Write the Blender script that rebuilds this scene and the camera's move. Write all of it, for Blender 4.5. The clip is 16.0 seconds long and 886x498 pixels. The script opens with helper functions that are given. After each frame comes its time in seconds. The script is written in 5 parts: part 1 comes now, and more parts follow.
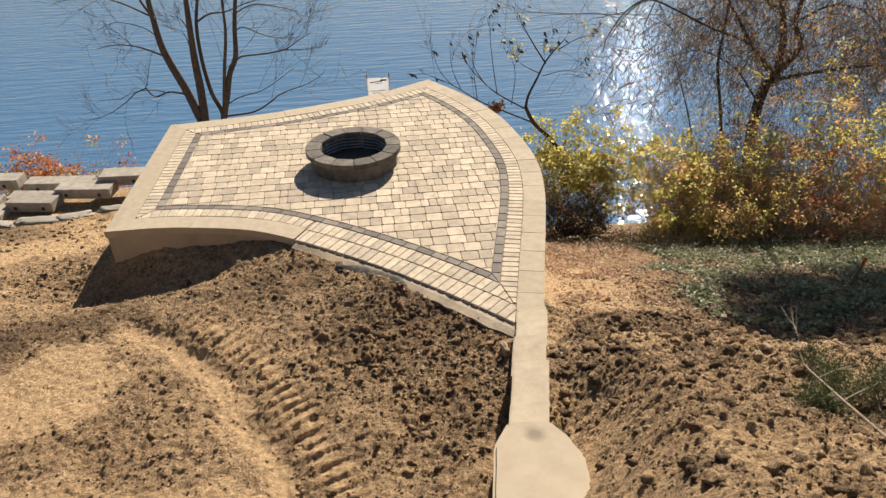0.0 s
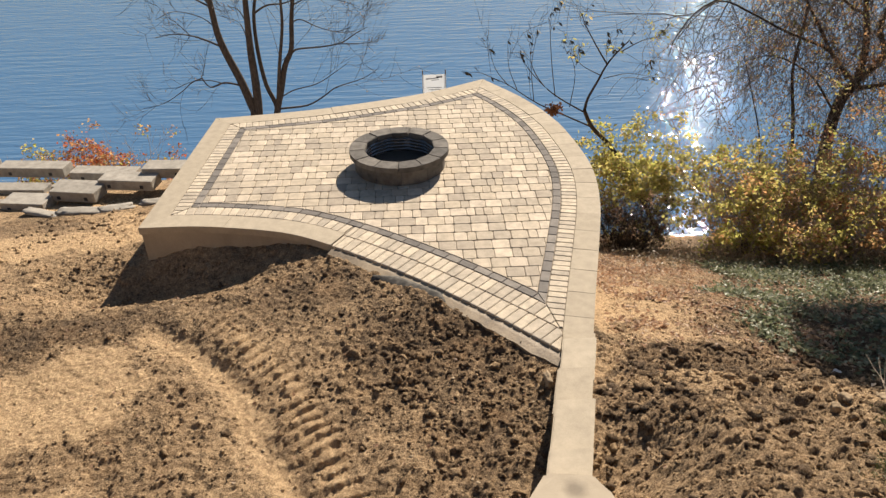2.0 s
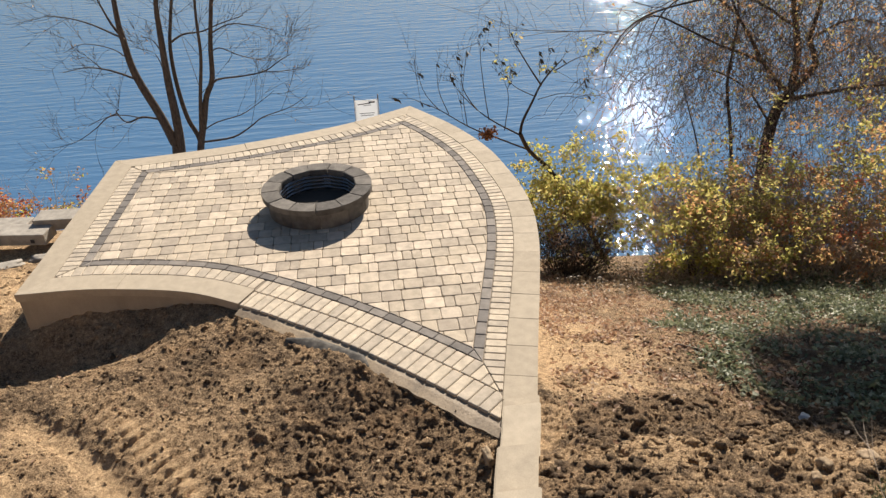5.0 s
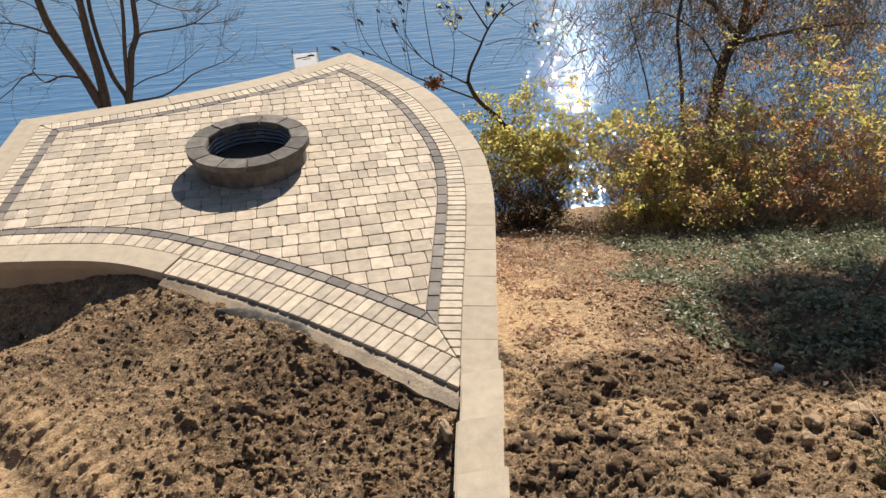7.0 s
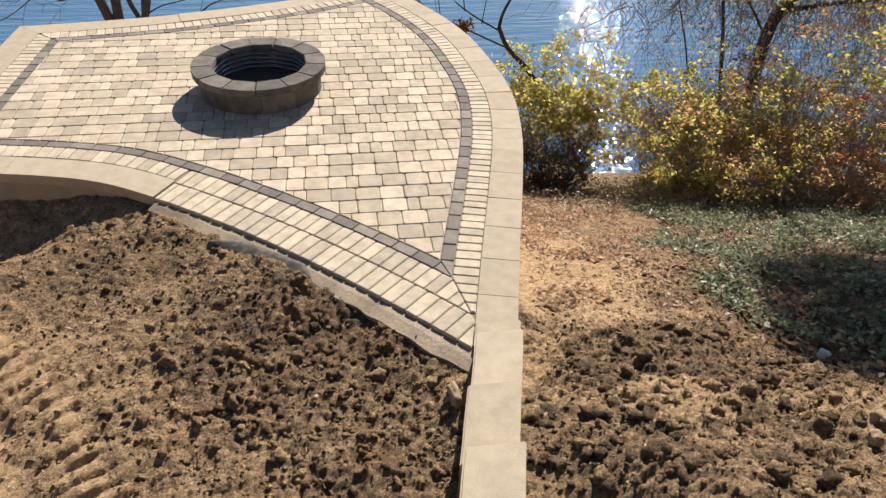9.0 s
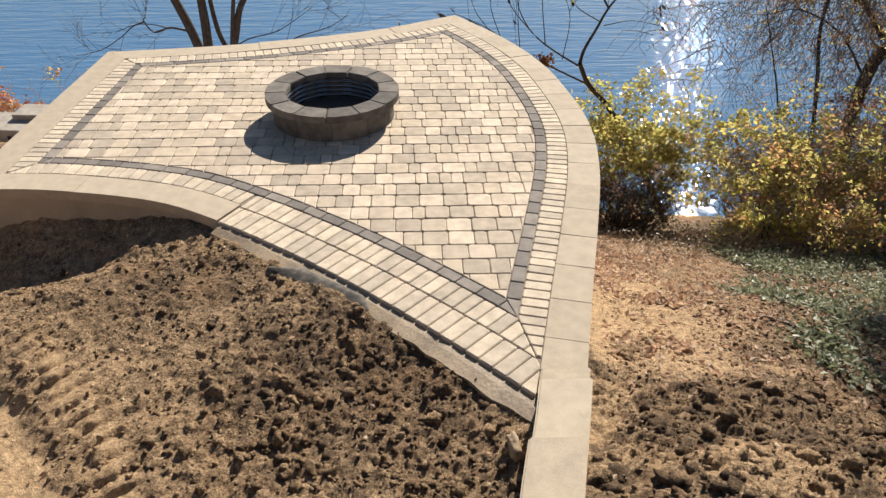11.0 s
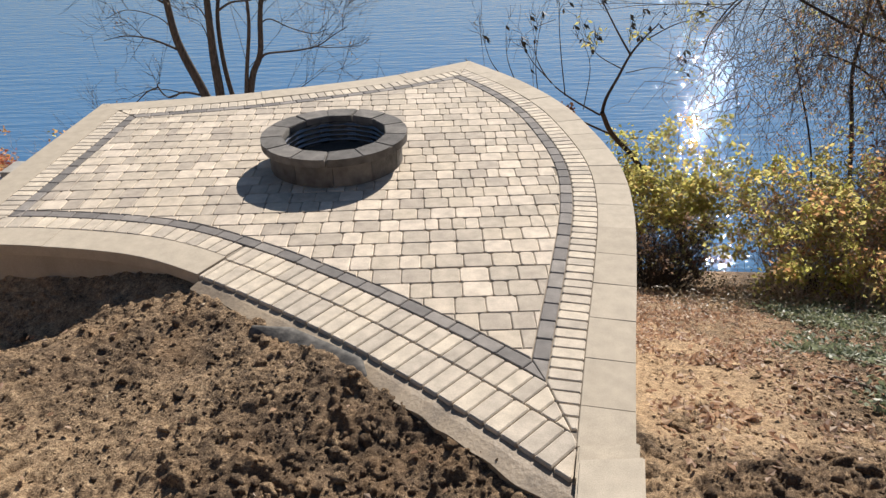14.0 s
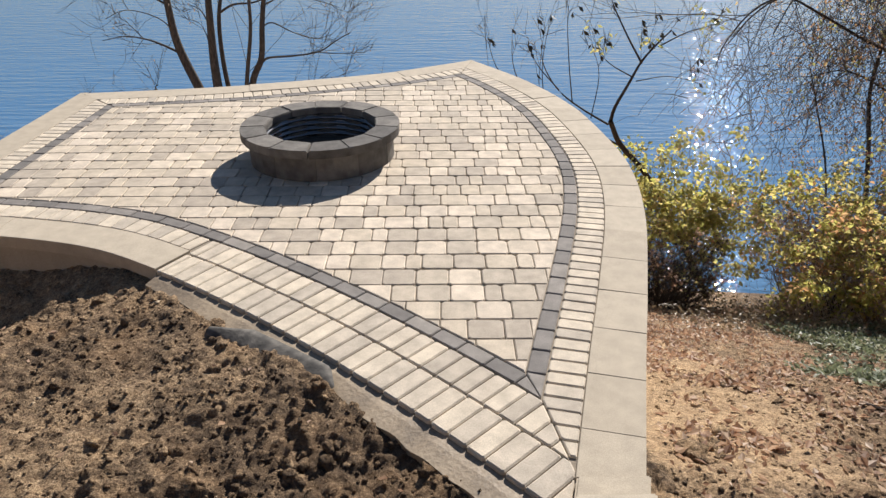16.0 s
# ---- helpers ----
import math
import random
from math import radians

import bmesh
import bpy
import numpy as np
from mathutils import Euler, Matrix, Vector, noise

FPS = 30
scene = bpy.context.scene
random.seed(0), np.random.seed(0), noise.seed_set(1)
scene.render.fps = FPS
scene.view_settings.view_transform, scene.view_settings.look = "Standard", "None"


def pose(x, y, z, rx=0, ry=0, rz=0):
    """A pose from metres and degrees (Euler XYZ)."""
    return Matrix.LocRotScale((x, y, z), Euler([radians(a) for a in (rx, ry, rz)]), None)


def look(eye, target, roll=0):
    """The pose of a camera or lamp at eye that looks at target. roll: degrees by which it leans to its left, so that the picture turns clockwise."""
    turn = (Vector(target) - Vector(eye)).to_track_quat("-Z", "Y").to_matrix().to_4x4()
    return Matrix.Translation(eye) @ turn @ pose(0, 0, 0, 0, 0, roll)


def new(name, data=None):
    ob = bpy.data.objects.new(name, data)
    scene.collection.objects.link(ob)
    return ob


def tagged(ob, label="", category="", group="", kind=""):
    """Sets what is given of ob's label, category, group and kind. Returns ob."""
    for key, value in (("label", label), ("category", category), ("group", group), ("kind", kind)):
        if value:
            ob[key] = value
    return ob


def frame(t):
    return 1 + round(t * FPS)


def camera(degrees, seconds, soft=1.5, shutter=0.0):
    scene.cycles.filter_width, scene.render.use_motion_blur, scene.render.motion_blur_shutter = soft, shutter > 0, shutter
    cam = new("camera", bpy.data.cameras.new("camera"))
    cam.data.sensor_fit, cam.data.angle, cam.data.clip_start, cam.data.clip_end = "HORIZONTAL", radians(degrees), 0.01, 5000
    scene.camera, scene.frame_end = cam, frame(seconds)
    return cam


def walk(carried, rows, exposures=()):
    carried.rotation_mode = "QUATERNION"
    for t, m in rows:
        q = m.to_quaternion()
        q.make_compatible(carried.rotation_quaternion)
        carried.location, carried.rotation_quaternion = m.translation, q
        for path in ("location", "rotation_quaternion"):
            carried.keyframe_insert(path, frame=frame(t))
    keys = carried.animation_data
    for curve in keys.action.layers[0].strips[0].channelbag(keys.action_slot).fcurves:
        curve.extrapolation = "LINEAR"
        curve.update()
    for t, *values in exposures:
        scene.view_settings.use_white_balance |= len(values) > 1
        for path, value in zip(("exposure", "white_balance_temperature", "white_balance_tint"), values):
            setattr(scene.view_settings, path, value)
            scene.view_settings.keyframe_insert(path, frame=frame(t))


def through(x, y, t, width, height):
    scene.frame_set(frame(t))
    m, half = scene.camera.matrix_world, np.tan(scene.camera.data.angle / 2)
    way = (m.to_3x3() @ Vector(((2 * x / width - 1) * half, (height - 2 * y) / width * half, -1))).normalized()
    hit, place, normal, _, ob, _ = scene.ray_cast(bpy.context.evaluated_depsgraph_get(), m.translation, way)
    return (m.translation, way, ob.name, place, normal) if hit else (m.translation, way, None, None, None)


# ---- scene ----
cam = camera(61.5, 16.0, soft=1.4)
PATH = [
    (0, (-1.735, -7.284, 4.88), (-1.553, -5.595, 3.823), -1.6),
    (0.5, (-1.681, -7.146, 4.898), (-1.537, -5.469, 3.817), -1.2),
    (1, (-1.714, -7.004, 4.819), (-1.555, -5.277, 3.822), 0.5),
    (1.5, (-1.643, -6.858, 4.725), (-1.587, -5.115, 3.745), -1.9),
    (2, (-1.577, -6.684, 4.726), (-1.535, -4.989, 3.664), -1.5),
    (2.5, (-1.514, -6.599, 4.693), (-1.415, -4.9, 3.643), -1.9),
    (3, (-1.519, -6.404, 4.465), (-1.341, -4.725, 3.394), -0.3),
    (3.5, (-1.464, -6.167, 4.52), (-1.23, -4.452, 3.517), -0.0),
    (4, (-1.38, -6.022, 4.514), (-1.225, -4.274, 3.554), -1.3),
    (6.5, (-1.165, -5.271, 4.237), (-0.899, -3.641, 3.109), -2.6),
    (7, (-1.157, -5.157, 4.089), (-0.857, -3.525, 2.972), -1.8),
    (7.5, (-1.172, -5.033, 4.069), (-0.89, -3.485, 2.834), -2.3),
    (8, (-1.183, -4.915, 3.906), (-0.847, -3.368, 2.684), 1.5),
    (10.5, (-1.043, -4.434, 3.41), (-0.913, -2.812, 2.247), 0.3),
    (11, (-1.048, -4.411, 3.386), (-0.978, -2.759, 2.261), 0.4),
    (11.5, (-1.068, -4.281, 3.257), (-1.087, -2.577, 2.211), -0.1),
    (12, (-1.065, -4.195, 3.225), (-1.099, -2.508, 2.151), -1.0),
    (12.5, (-0.995, -4.075, 3.065), (-1.023, -2.351, 2.052), 0.4),
    (13, (-0.949, -3.98, 3.033), (-0.98, -2.277, 1.984), -1.0),
    (13.5, (-0.949, -3.842, 2.876), (-0.898, -2.099, 1.896), -1.6),
    (14, (-0.954, -3.753, 2.826), (-0.939, -2.006, 1.853), -1.6),
    (14.5, (-0.873, -3.657, 2.691), (-0.874, -1.924, 1.693), -1.4),
    (15, (-0.842, -3.54, 2.598), (-0.72, -1.833, 1.561), -1.2),
    (15.5, (-0.882, -3.416, 2.501), (-0.755, -1.69, 1.5), 0.3),
    (16, (-0.84, -3.292, 2.421), (-0.836, -1.522, 1.491), -0.3),
]
walk(cam, [(t, look(eye, target, roll)) for t, eye, target, roll in PATH],
     exposures=[(0.0, 0.78, 7000, 10), (3.0, 0.78, 6750, 10), (4.0, 0.77, 6700, 10), (7.0, 0.80, 6500, 10), (11.0, 0.83, 6500, 10), (13.5, 0.75, 6100, 10), (16.0, 0.75, 6000, 10)])

# ---- light ----
SUN_AZ, SUN_EL = radians(23.4), radians(33.0)
world = bpy.data.worlds.new("world")
scene.world = world
world.use_nodes = True
wn = world.node_tree.nodes
sky = wn.new("ShaderNodeTexSky")
sky.sky_type, sky.sun_disc = "NISHITA", False
sky.sun_elevation, sky.sun_rotation = SUN_EL, SUN_AZ
sky.air_density, sky.dust_density, sky.ozone_density = 1.0, 0.4, 2.2
wn["Background"].inputs[1].default_value = 0.045
world.node_tree.links.new(sky.outputs[0], wn["Background"].inputs[0])
sun = new("sun", bpy.data.lights.new("sun", "SUN"))
sun.data.energy, sun.data.angle, sun.data.color = 5.0, radians(0.53), (1.0, 0.90, 0.78)
sun_from = Vector((math.sin(SUN_AZ) * math.cos(SUN_EL), math.cos(SUN_AZ) * math.cos(SUN_EL), math.sin(SUN_EL)))
sun.matrix_world = look(sun_from * 60, (0, 0, 0))


# ---- materials ----
def ramp_stops(node, stops):
    el = node.color_ramp.elements
    el[0].position, el[0].color = stops[0][0], (*stops[0][1], 1)
    el[1].position, el[1].color = stops[-1][0], (*stops[-1][1], 1)
    for p, c in stops[1:-1]:
        e = el.new(p)
        e.color = (*c, 1)


class Mat:
    """A small node-tree builder round one Principled shader."""

    def __init__(self, name, rough=0.8, metal=0.0, spec=0.5):
        self.m = bpy.data.materials.new(name)
        self.m.use_nodes = True
        self.n, self.l = self.m.node_tree.nodes, self.m.node_tree.links
        self.p = self.n["Principled BSDF"]
        self.p.inputs["Roughness"].default_value = rough
        self.p.inputs["Metallic"].default_value = metal
        self.p.inputs["Specular IOR Level"].default_value = spec
        self.pos = self.n.new("ShaderNodeNewGeometry")

    def noise(self, scale, detail=4.0, rough=0.55, stretch=None, kind="FBM"):
        t = self.n.new("ShaderNodeTexNoise")
        t.noise_dimensions = "3D"
        t.inputs["Scale"].default_value, t.inputs["Detail"].default_value, t.inputs["Roughness"].default_value = scale, detail, rough
        src = self.pos.outputs["Position"]
        if stretch:
            mp = self.n.new("ShaderNodeMapping")
            mp.inputs["Scale"].default_value = stretch
            self.l.new(src, mp.inputs[0])
            src = mp.outputs[0]
        self.l.new(src, t.inputs["Vector"])
        return t.outputs["Fac"]

    def ramp(self, fac, stops):
        r = self.n.new("ShaderNodeValToRGB")
        ramp_stops(r, stops)
        self.l.new(fac, r.inputs[0])
        return r.outputs[0]

    def mix(self, fac, a, b, mode="MIX"):
        x = self.n.new("ShaderNodeMix")
        x.data_type, x.blend_type = "RGBA", mode
        for sock, v in ((x.inputs[0], fac), (x.inputs[6], a), (x.inputs[7], b)):
            if isinstance(v, (int, float)):
                sock.default_value = v
            elif isinstance(v, tuple):
                sock.default_value = (*v, 1)
            else:
                self.l.new(v, sock)
        return x.outputs[2]

    def math(self, op, a, b):
        x = self.n.new("ShaderNodeMath")
        x.operation = op
        for sock, v in ((x.inputs[0], a), (x.inputs[1], b)):
            if isinstance(v, (int, float)):
                sock.default_value = v
            else:
                self.l.new(v, sock)
        return x.outputs[0]

    def attr(self, name):
        a = self.n.new("ShaderNodeAttribute")
        a.attribute_name = name
        return a.outputs["Fac"]

    def island(self):
        return self.pos.outputs["Random Per Island"]

    def object_random(self):
        return self.n.new("ShaderNodeObjectInfo").outputs["Random"]

    def color(self, c):
        if isinstance(c, tuple):
            self.p.inputs["Base Color"].default_value = (*c, 1)
        else:
            self.l.new(c, self.p.inputs["Base Color"])
        return self

    def rough(self, r):
        self.l.new(r, self.p.inputs["Roughness"])
        return self

    def bump(self, height, strength=0.4, distance=0.01):
        b = self.n.new("ShaderNodeBump")
        b.inputs["Strength"].default_value, b.inputs["Distance"].default_value = strength, distance
        self.l.new(height, b.inputs["Height"])
        self.l.new(b.outputs[0], self.p.inputs["Normal"])
        return self


def stone_material(name, source, stops, grain=(0.78, 1.12), bump=0.5):
    """Cast stone: one tone per piece, mottled at two scales, with pitted relief."""
    m = Mat(name, 0.88, spec=0.3)
    tone = m.ramp(m.island() if source == "island" else m.object_random(), stops)
    big = m.ramp(m.noise(9, 5), [(0.3, (grain[0],) * 3), (0.7, (grain[1],) * 3)])
    fine = m.ramp(m.noise(160, 3, 0.7), [(0.3, (0.82,) * 3), (0.7, (1.08,) * 3)])
    c = m.mix(1.0, m.mix(1.0, tone, big, "MULTIPLY"), fine, "MULTIPLY")
    m.color(c).bump(m.math("ADD", m.noise(60, 5, 0.7), m.noise(240, 2)), bump, 0.004)
    return m.m


PAVER_STOPS = [(0.0, (0.43, 0.365, 0.29)), (0.2, (0.48, 0.41, 0.32)), (0.4, (0.53, 0.45, 0.345)), (0.6, (0.58, 0.49, 0.37)),
               (0.8, (0.63, 0.535, 0.42)), (1.0, (0.69, 0.585, 0.45))]
EDGE_STOPS = [(0.0, (0.48, 0.415, 0.33)), (0.3, (0.56, 0.48, 0.375)), (0.7, (0.63, 0.54, 0.415)), (1.0, (0.69, 0.59, 0.45))]
DARK_STOPS = [(0.0, (0.17, 0.155, 0.14)), (0.6, (0.23, 0.208, 0.187)), (1.0, (0.33, 0.295, 0.255))]
M_PAVER = stone_material("paver_stone", "object", PAVER_STOPS)
M_PAVER_JOINED = stone_material("paver_stone_joined", "island", PAVER_STOPS)
M_EDGE = stone_material("edge_paver_stone", "object", EDGE_STOPS)
M_DARK = stone_material("charcoal_paver_stone", "object", DARK_STOPS)
M_PIT = stone_material("pit_stone", "object", [(0.0, (0.115, 0.105, 0.095)), (0.5, (0.155, 0.142, 0.125)), (1.0, (0.21, 0.19, 0.165))], (0.65, 1.25), 0.8)
M_COPING = stone_material("coping_concrete", "object", [(0.0, (0.43, 0.365, 0.275)), (1.0, (0.49, 0.42, 0.32))], (0.88, 1.08), 0.25)
M_BLOCK = stone_material("grey_concrete_block", "object", [(0.0, (0.36, 0.33, 0.285)), (1.0, (0.47, 0.43, 0.37))], (0.7, 1.1))

endm = Mat("stained_coping_concrete", 0.88, spec=0.3)
far = endm.n.new("ShaderNodeVectorMath")
far.operation = "DISTANCE"
endm.l.new(endm.pos.outputs["Position"], far.inputs[0])
far.inputs[1].default_value = (-0.66, -3.38, 0.74)
spot = endm.ramp(endm.math("ADD", far.outputs["Value"], endm.math("MULTIPLY", endm.noise(9, 4), 0.06)), [(0.06, (0.55,) * 3), (0.13, (0.0,) * 3)])
tone = endm.ramp(endm.noise(5, 6, 0.6), [(0.3, (0.41, 0.345, 0.26)), (0.7, (0.49, 0.42, 0.32))])
M_END = endm.color(endm.mix(spot, tone, (0.12, 0.10, 0.08))).bump(endm.noise(70, 4), 0.3, 0.004).m

wallm = Mat("wall_concrete", 0.9, spec=0.3)
stain = wallm.ramp(wallm.noise(2.2, 6, 0.6, (1, 1, 0.4)), [(0.35, (0.30, 0.26, 0.20)), (0.65, (0.45, 0.385, 0.295))])
wallm.color(wallm.mix(0.25, stain, wallm.ramp(wallm.noise(90, 3), [(0.3, (0.26, 0.22, 0.17)), (0.7, (0.52, 0.45, 0.35))])))
M_WALL = wallm.bump(wallm.noise(70, 4), 0.3, 0.004).m

padm = Mat("wet_footing_concrete", 0.6)
wet = padm.ramp(padm.noise(1.6, 4), [(0.38, (0.18, 0.135, 0.09)), (0.58, (0.43, 0.33, 0.215))])
padm.color(padm.mix(0.4, wet, padm.ramp(padm.noise(45, 5), [(0.3, (0.11, 0.085, 0.058)), (0.7, (0.38, 0.30, 0.20))])))
M_FOOTING = padm.bump(padm.noise(40, 5), 0.5, 0.008).m

sheet = Mat("black_plastic_sheet", 0.9, spec=0.15)
sheet.color(sheet.ramp(sheet.noise(14, 5), [(0.4, (0.07, 0.066, 0.06)), (0.75, (0.17, 0.155, 0.135))]))
M_SHEET = sheet.bump(sheet.noise(9, 4), 0.6, 0.02).m

bedm = Mat("bedding_sand", 0.95)
M_BEDDING = bedm.color(bedm.ramp(bedm.noise(50, 4), [(0.3, (0.17, 0.14, 0.105)), (0.7, (0.30, 0.25, 0.185))])).m

steel = Mat("dark_steel", 0.25, 0.85)
M_STEEL = steel.color(steel.ramp(steel.noise(6, 4), [(0.3, (0.13, 0.13, 0.135)), (0.7, (0.22, 0.22, 0.225))])).m
ash = Mat("pit_gravel", 0.95)
M_ASH = ash.color(ash.ramp(ash.noise(60, 4), [(0.3, (0.03, 0.028, 0.025)), (0.7, (0.12, 0.105, 0.085))])).bump(ash.noise(50, 4), 0.8, 0.02).m


def soil_material(name, clods):
    """Sandy subsoil under dark topsoil; how sandy each place is comes with the mesh."""
    m = Mat(name, 0.95, spec=0.2)
    crumbs = m.noise(24, 7, 0.72)
    fine = m.noise(140, 4, 0.7)
    grit = m.noise(58, 5, 0.75)
    dark = m.ramp(crumbs, [(0.32, (0.075, 0.051, 0.033)), (0.5, (0.185, 0.124, 0.075)), (0.66, (0.35, 0.24, 0.142))])
    pale = m.ramp(crumbs, [(0.3, (0.33, 0.215, 0.122)), (0.5, (0.56, 0.385, 0.22)), (0.68, (0.74, 0.54, 0.325))])
    rust = m.ramp(m.noise(3.1, 5, 0.6), [(0.45, (0.0,) * 3), (0.7, (1.0,) * 3)])
    dark = m.mix(m.math("MULTIPLY", rust, 0.45), dark, (0.27, 0.155, 0.070))
    damp = m.ramp(m.noise(2.3, 6, 0.7), [(0.44, (1.0,) * 3), (0.60, (0.0,) * 3)])
    dark = m.mix(m.math("MULTIPLY", damp, 0.5), dark, (0.052, 0.040, 0.030))
    speck = m.math("MULTIPLY", m.math("SUBTRACT", grit, 0.5), 1.7)
    base = m.math("ADD", m.attr("sand"), m.math("MULTIPLY", m.math("SUBTRACT", m.noise(9, 7, 0.7), 0.5), 1.1))
    if clods:
        base = m.math("ADD", base, m.math("MULTIPLY", m.math("SUBTRACT", m.island(), 0.62), 0.55))
    amount = m.ramp(m.math("ADD", base, speck), [(0.20, (0.0,) * 3), (0.72, (1.0,) * 3)])
    c = m.mix(amount, dark, pale)
    c = m.mix(1.0, c, m.ramp(fine, [(0.3, (0.55,) * 3), (0.7, (1.32,) * 3)]), "MULTIPLY")
    m.color(c).bump(m.math("ADD", m.math("ADD", crumbs, m.math("MULTIPLY", grit, 0.6)), m.math("MULTIPLY", fine, 0.4)), 1.0, 0.035 if clods else 0.028)
    return m.m


M_SOIL = soil_material("bare_soil", False)
M_CLOD = soil_material("soil_clods", True)

tanstone = Mat("tan_stone", 0.9, spec=0.2)
M_TANSTONE = tanstone.color(tanstone.ramp(tanstone.noise(22, 5, 0.6), [(0.3, (0.22, 0.16, 0.10)), (0.7, (0.44, 0.335, 0.22))])).bump(tanstone.noise(40, 5, 0.65), 0.7, 0.015).m

water = Mat("lake_water", 0.02)
water.color((0.072, 0.166, 0.305))
water.p.inputs["IOR"].default_value = 1.333
swell = water.noise(2.1, 3, 0.5, (0.22, 1.25, 1))
ripple = water.noise(6.2, 3, 0.55, (0.26, 1.3, 1))
chop = water.noise(20.0, 2, 0.5, (0.45, 1.2, 1))
waves = water.math("ADD", water.math("ADD", water.math("MULTIPLY", swell, 1.1), water.math("MULTIPLY", ripple, 0.40)), water.math("MULTIPLY", chop, 0.06))
water.bump(waves, 1.0, 0.056)
M_WATER = water.m


def bark_material(name, a, b):
    m = Mat(name, 0.9, spec=0.2)
    m.color(m.ramp(m.noise(30, 5, 0.6, (1, 1, 0.25)), [(0.3, a), (0.7, b)]))
    return m.bump(m.noise(40, 4, 0.6, (1, 1, 0.2)), 0.5, 0.01).m


M_BARK = bark_material("grey_brown_bark", (0.045, 0.037, 0.031), (0.145, 0.122, 0.102))
M_BARK_DARK = bark_material("dark_bark", (0.03, 0.023, 0.018), (0.10, 0.075, 0.055))
M_STEM = bark_material("tan_shrub_stem", (0.24, 0.19, 0.14), (0.50, 0.41, 0.32))
M_TWIG_DARK = bark_material("brown_twig", (0.085, 0.064, 0.05), (0.24, 0.19, 0.145))
M_TWIG = bark_material("dry_twig", (0.20, 0.155, 0.115), (0.40, 0.33, 0.26))


def leaf_material(name, stops, through=0.35, rough=0.5):
    m = Mat(name, rough, spec=0.4)
    c = m.mix(0.25, m.ramp(m.island(), stops), m.ramp(m.noise(40, 3), [(0.3, stops[0][1]), (0.7, stops[-1][1])]))
    m.color(c)
    t = m.n.new("ShaderNodeBsdfTranslucent")
    m.l.new(c, t.inputs[0])
    x = m.n.new("ShaderNodeMixShader")
    x.inputs[0].default_value = through
    m.l.new(m.p.outputs[0], x.inputs[1])
    m.l.new(t.outputs[0], x.inputs[2])
    m.l.new(x.outputs[0], m.n["Material Output"].inputs[0])
    return m.m


M_LEAF_YELLOW = leaf_material("yellow_green_leaves", [(0.0, (0.26, 0.29, 0.07)), (0.4, (0.50, 0.50, 0.13)), (0.8, (0.70, 0.60, 0.20)), (1.0, (0.62, 0.42, 0.17))], 0.8)
M_LEAF_ORANGE = leaf_material("orange_leaves", [(0.0, (0.34, 0.21, 0.10)), (0.4, (0.58, 0.33, 0.15)), (0.75, (0.64, 0.45, 0.22)), (1.0, (0.52, 0.22, 0.11))], 0.72)
M_LEAF_RED = leaf_material("red_leaves", [(0.0, (0.32, 0.06, 0.04)), (0.45, (0.55, 0.12, 0.07)), (0.8, (0.58, 0.26, 0.12)), (1.0, (0.55, 0.40, 0.16))], 0.5)
M_LEAF_OLIVE = leaf_material("olive_leaves", [(0.0, (0.22, 0.23, 0.08)), (0.5, (0.42, 0.41, 0.14)), (0.85, (0.58, 0.49, 0.19)), (1.0, (0.54, 0.35, 0.16))], 0.8)
M_LEAF_RUST = leaf_material("rust_dead_leaves", [(0.0, (0.14, 0.06, 0.03)), (1.0, (0.30, 0.13, 0.05))], 0.2, 0.8)
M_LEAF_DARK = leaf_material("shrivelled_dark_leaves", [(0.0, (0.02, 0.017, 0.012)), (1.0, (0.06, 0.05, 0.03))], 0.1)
M_LEAF_BROWN = leaf_material("fallen_brown_leaves", [(0.0, (0.22, 0.115, 0.065)), (0.4, (0.42, 0.25, 0.15)), (0.8, (0.58, 0.40, 0.26)), (1.0, (0.68, 0.56, 0.43))], 0.45, 0.6)
M_LEAF_IVY = leaf_material("ivy_leaves", [(0.0, (0.075, 0.10, 0.05)), (0.5, (0.19, 0.235, 0.13)), (0.85, (0.37, 0.41, 0.28)), (1.0, (0.40, 0.33, 0.21))], 0.4, 0.48)
M_NEEDLE = leaf_material("evergreen_needles", [(0.0, (0.035, 0.055, 0.02)), (0.6, (0.08, 0.11, 0.035)), (1.0, (0.16, 0.17, 0.06))], 0.2)
M_GRASS = leaf_material("dry_weeds", [(0.0, (0.14, 0.10, 0.06)), (0.6, (0.26, 0.20, 0.12)), (1.0, (0.38, 0.31, 0.20))], 0.2)

M_WHITE = leaf_material("white_translucent_plastic", [(0.0, (0.80, 0.80, 0.79)), (1.0, (0.86, 0.86, 0.85))], 0.6)
# black for the sign's print and for the shade of the block slots
ink = Mat("dark_print_and_slot_shade", 0.6)
M_INK_AND_SLOT_SHADE = ink.color((0.03, 0.03, 0.035)).m
orange = Mat("orange_stake_paint", 0.6)
M_ORANGE = orange.color(orange.ramp(orange.noise(20, 3), [(0.3, (0.55, 0.09, 0.02)), (0.7, (0.72, 0.16, 0.04))])).m
wood = Mat("weathered_wood", 0.85)
M_WOOD = wood.color(wood.ramp(wood.noise(20, 5, 0.6, (1, 1, 0.15)), [(0.3, (0.20, 0.13, 0.08)), (0.7, (0.36, 0.25, 0.16))])).m
pale_stone = Mat("pale_limestone", 0.9)
M_PALE = pale_stone.color(pale_stone.ramp(pale_stone.noise(18, 5), [(0.3, (0.25, 0.185, 0.115)), (0.7, (0.44, 0.34, 0.225))])).bump(pale_stone.noise(40, 4), 0.5, 0.01).m


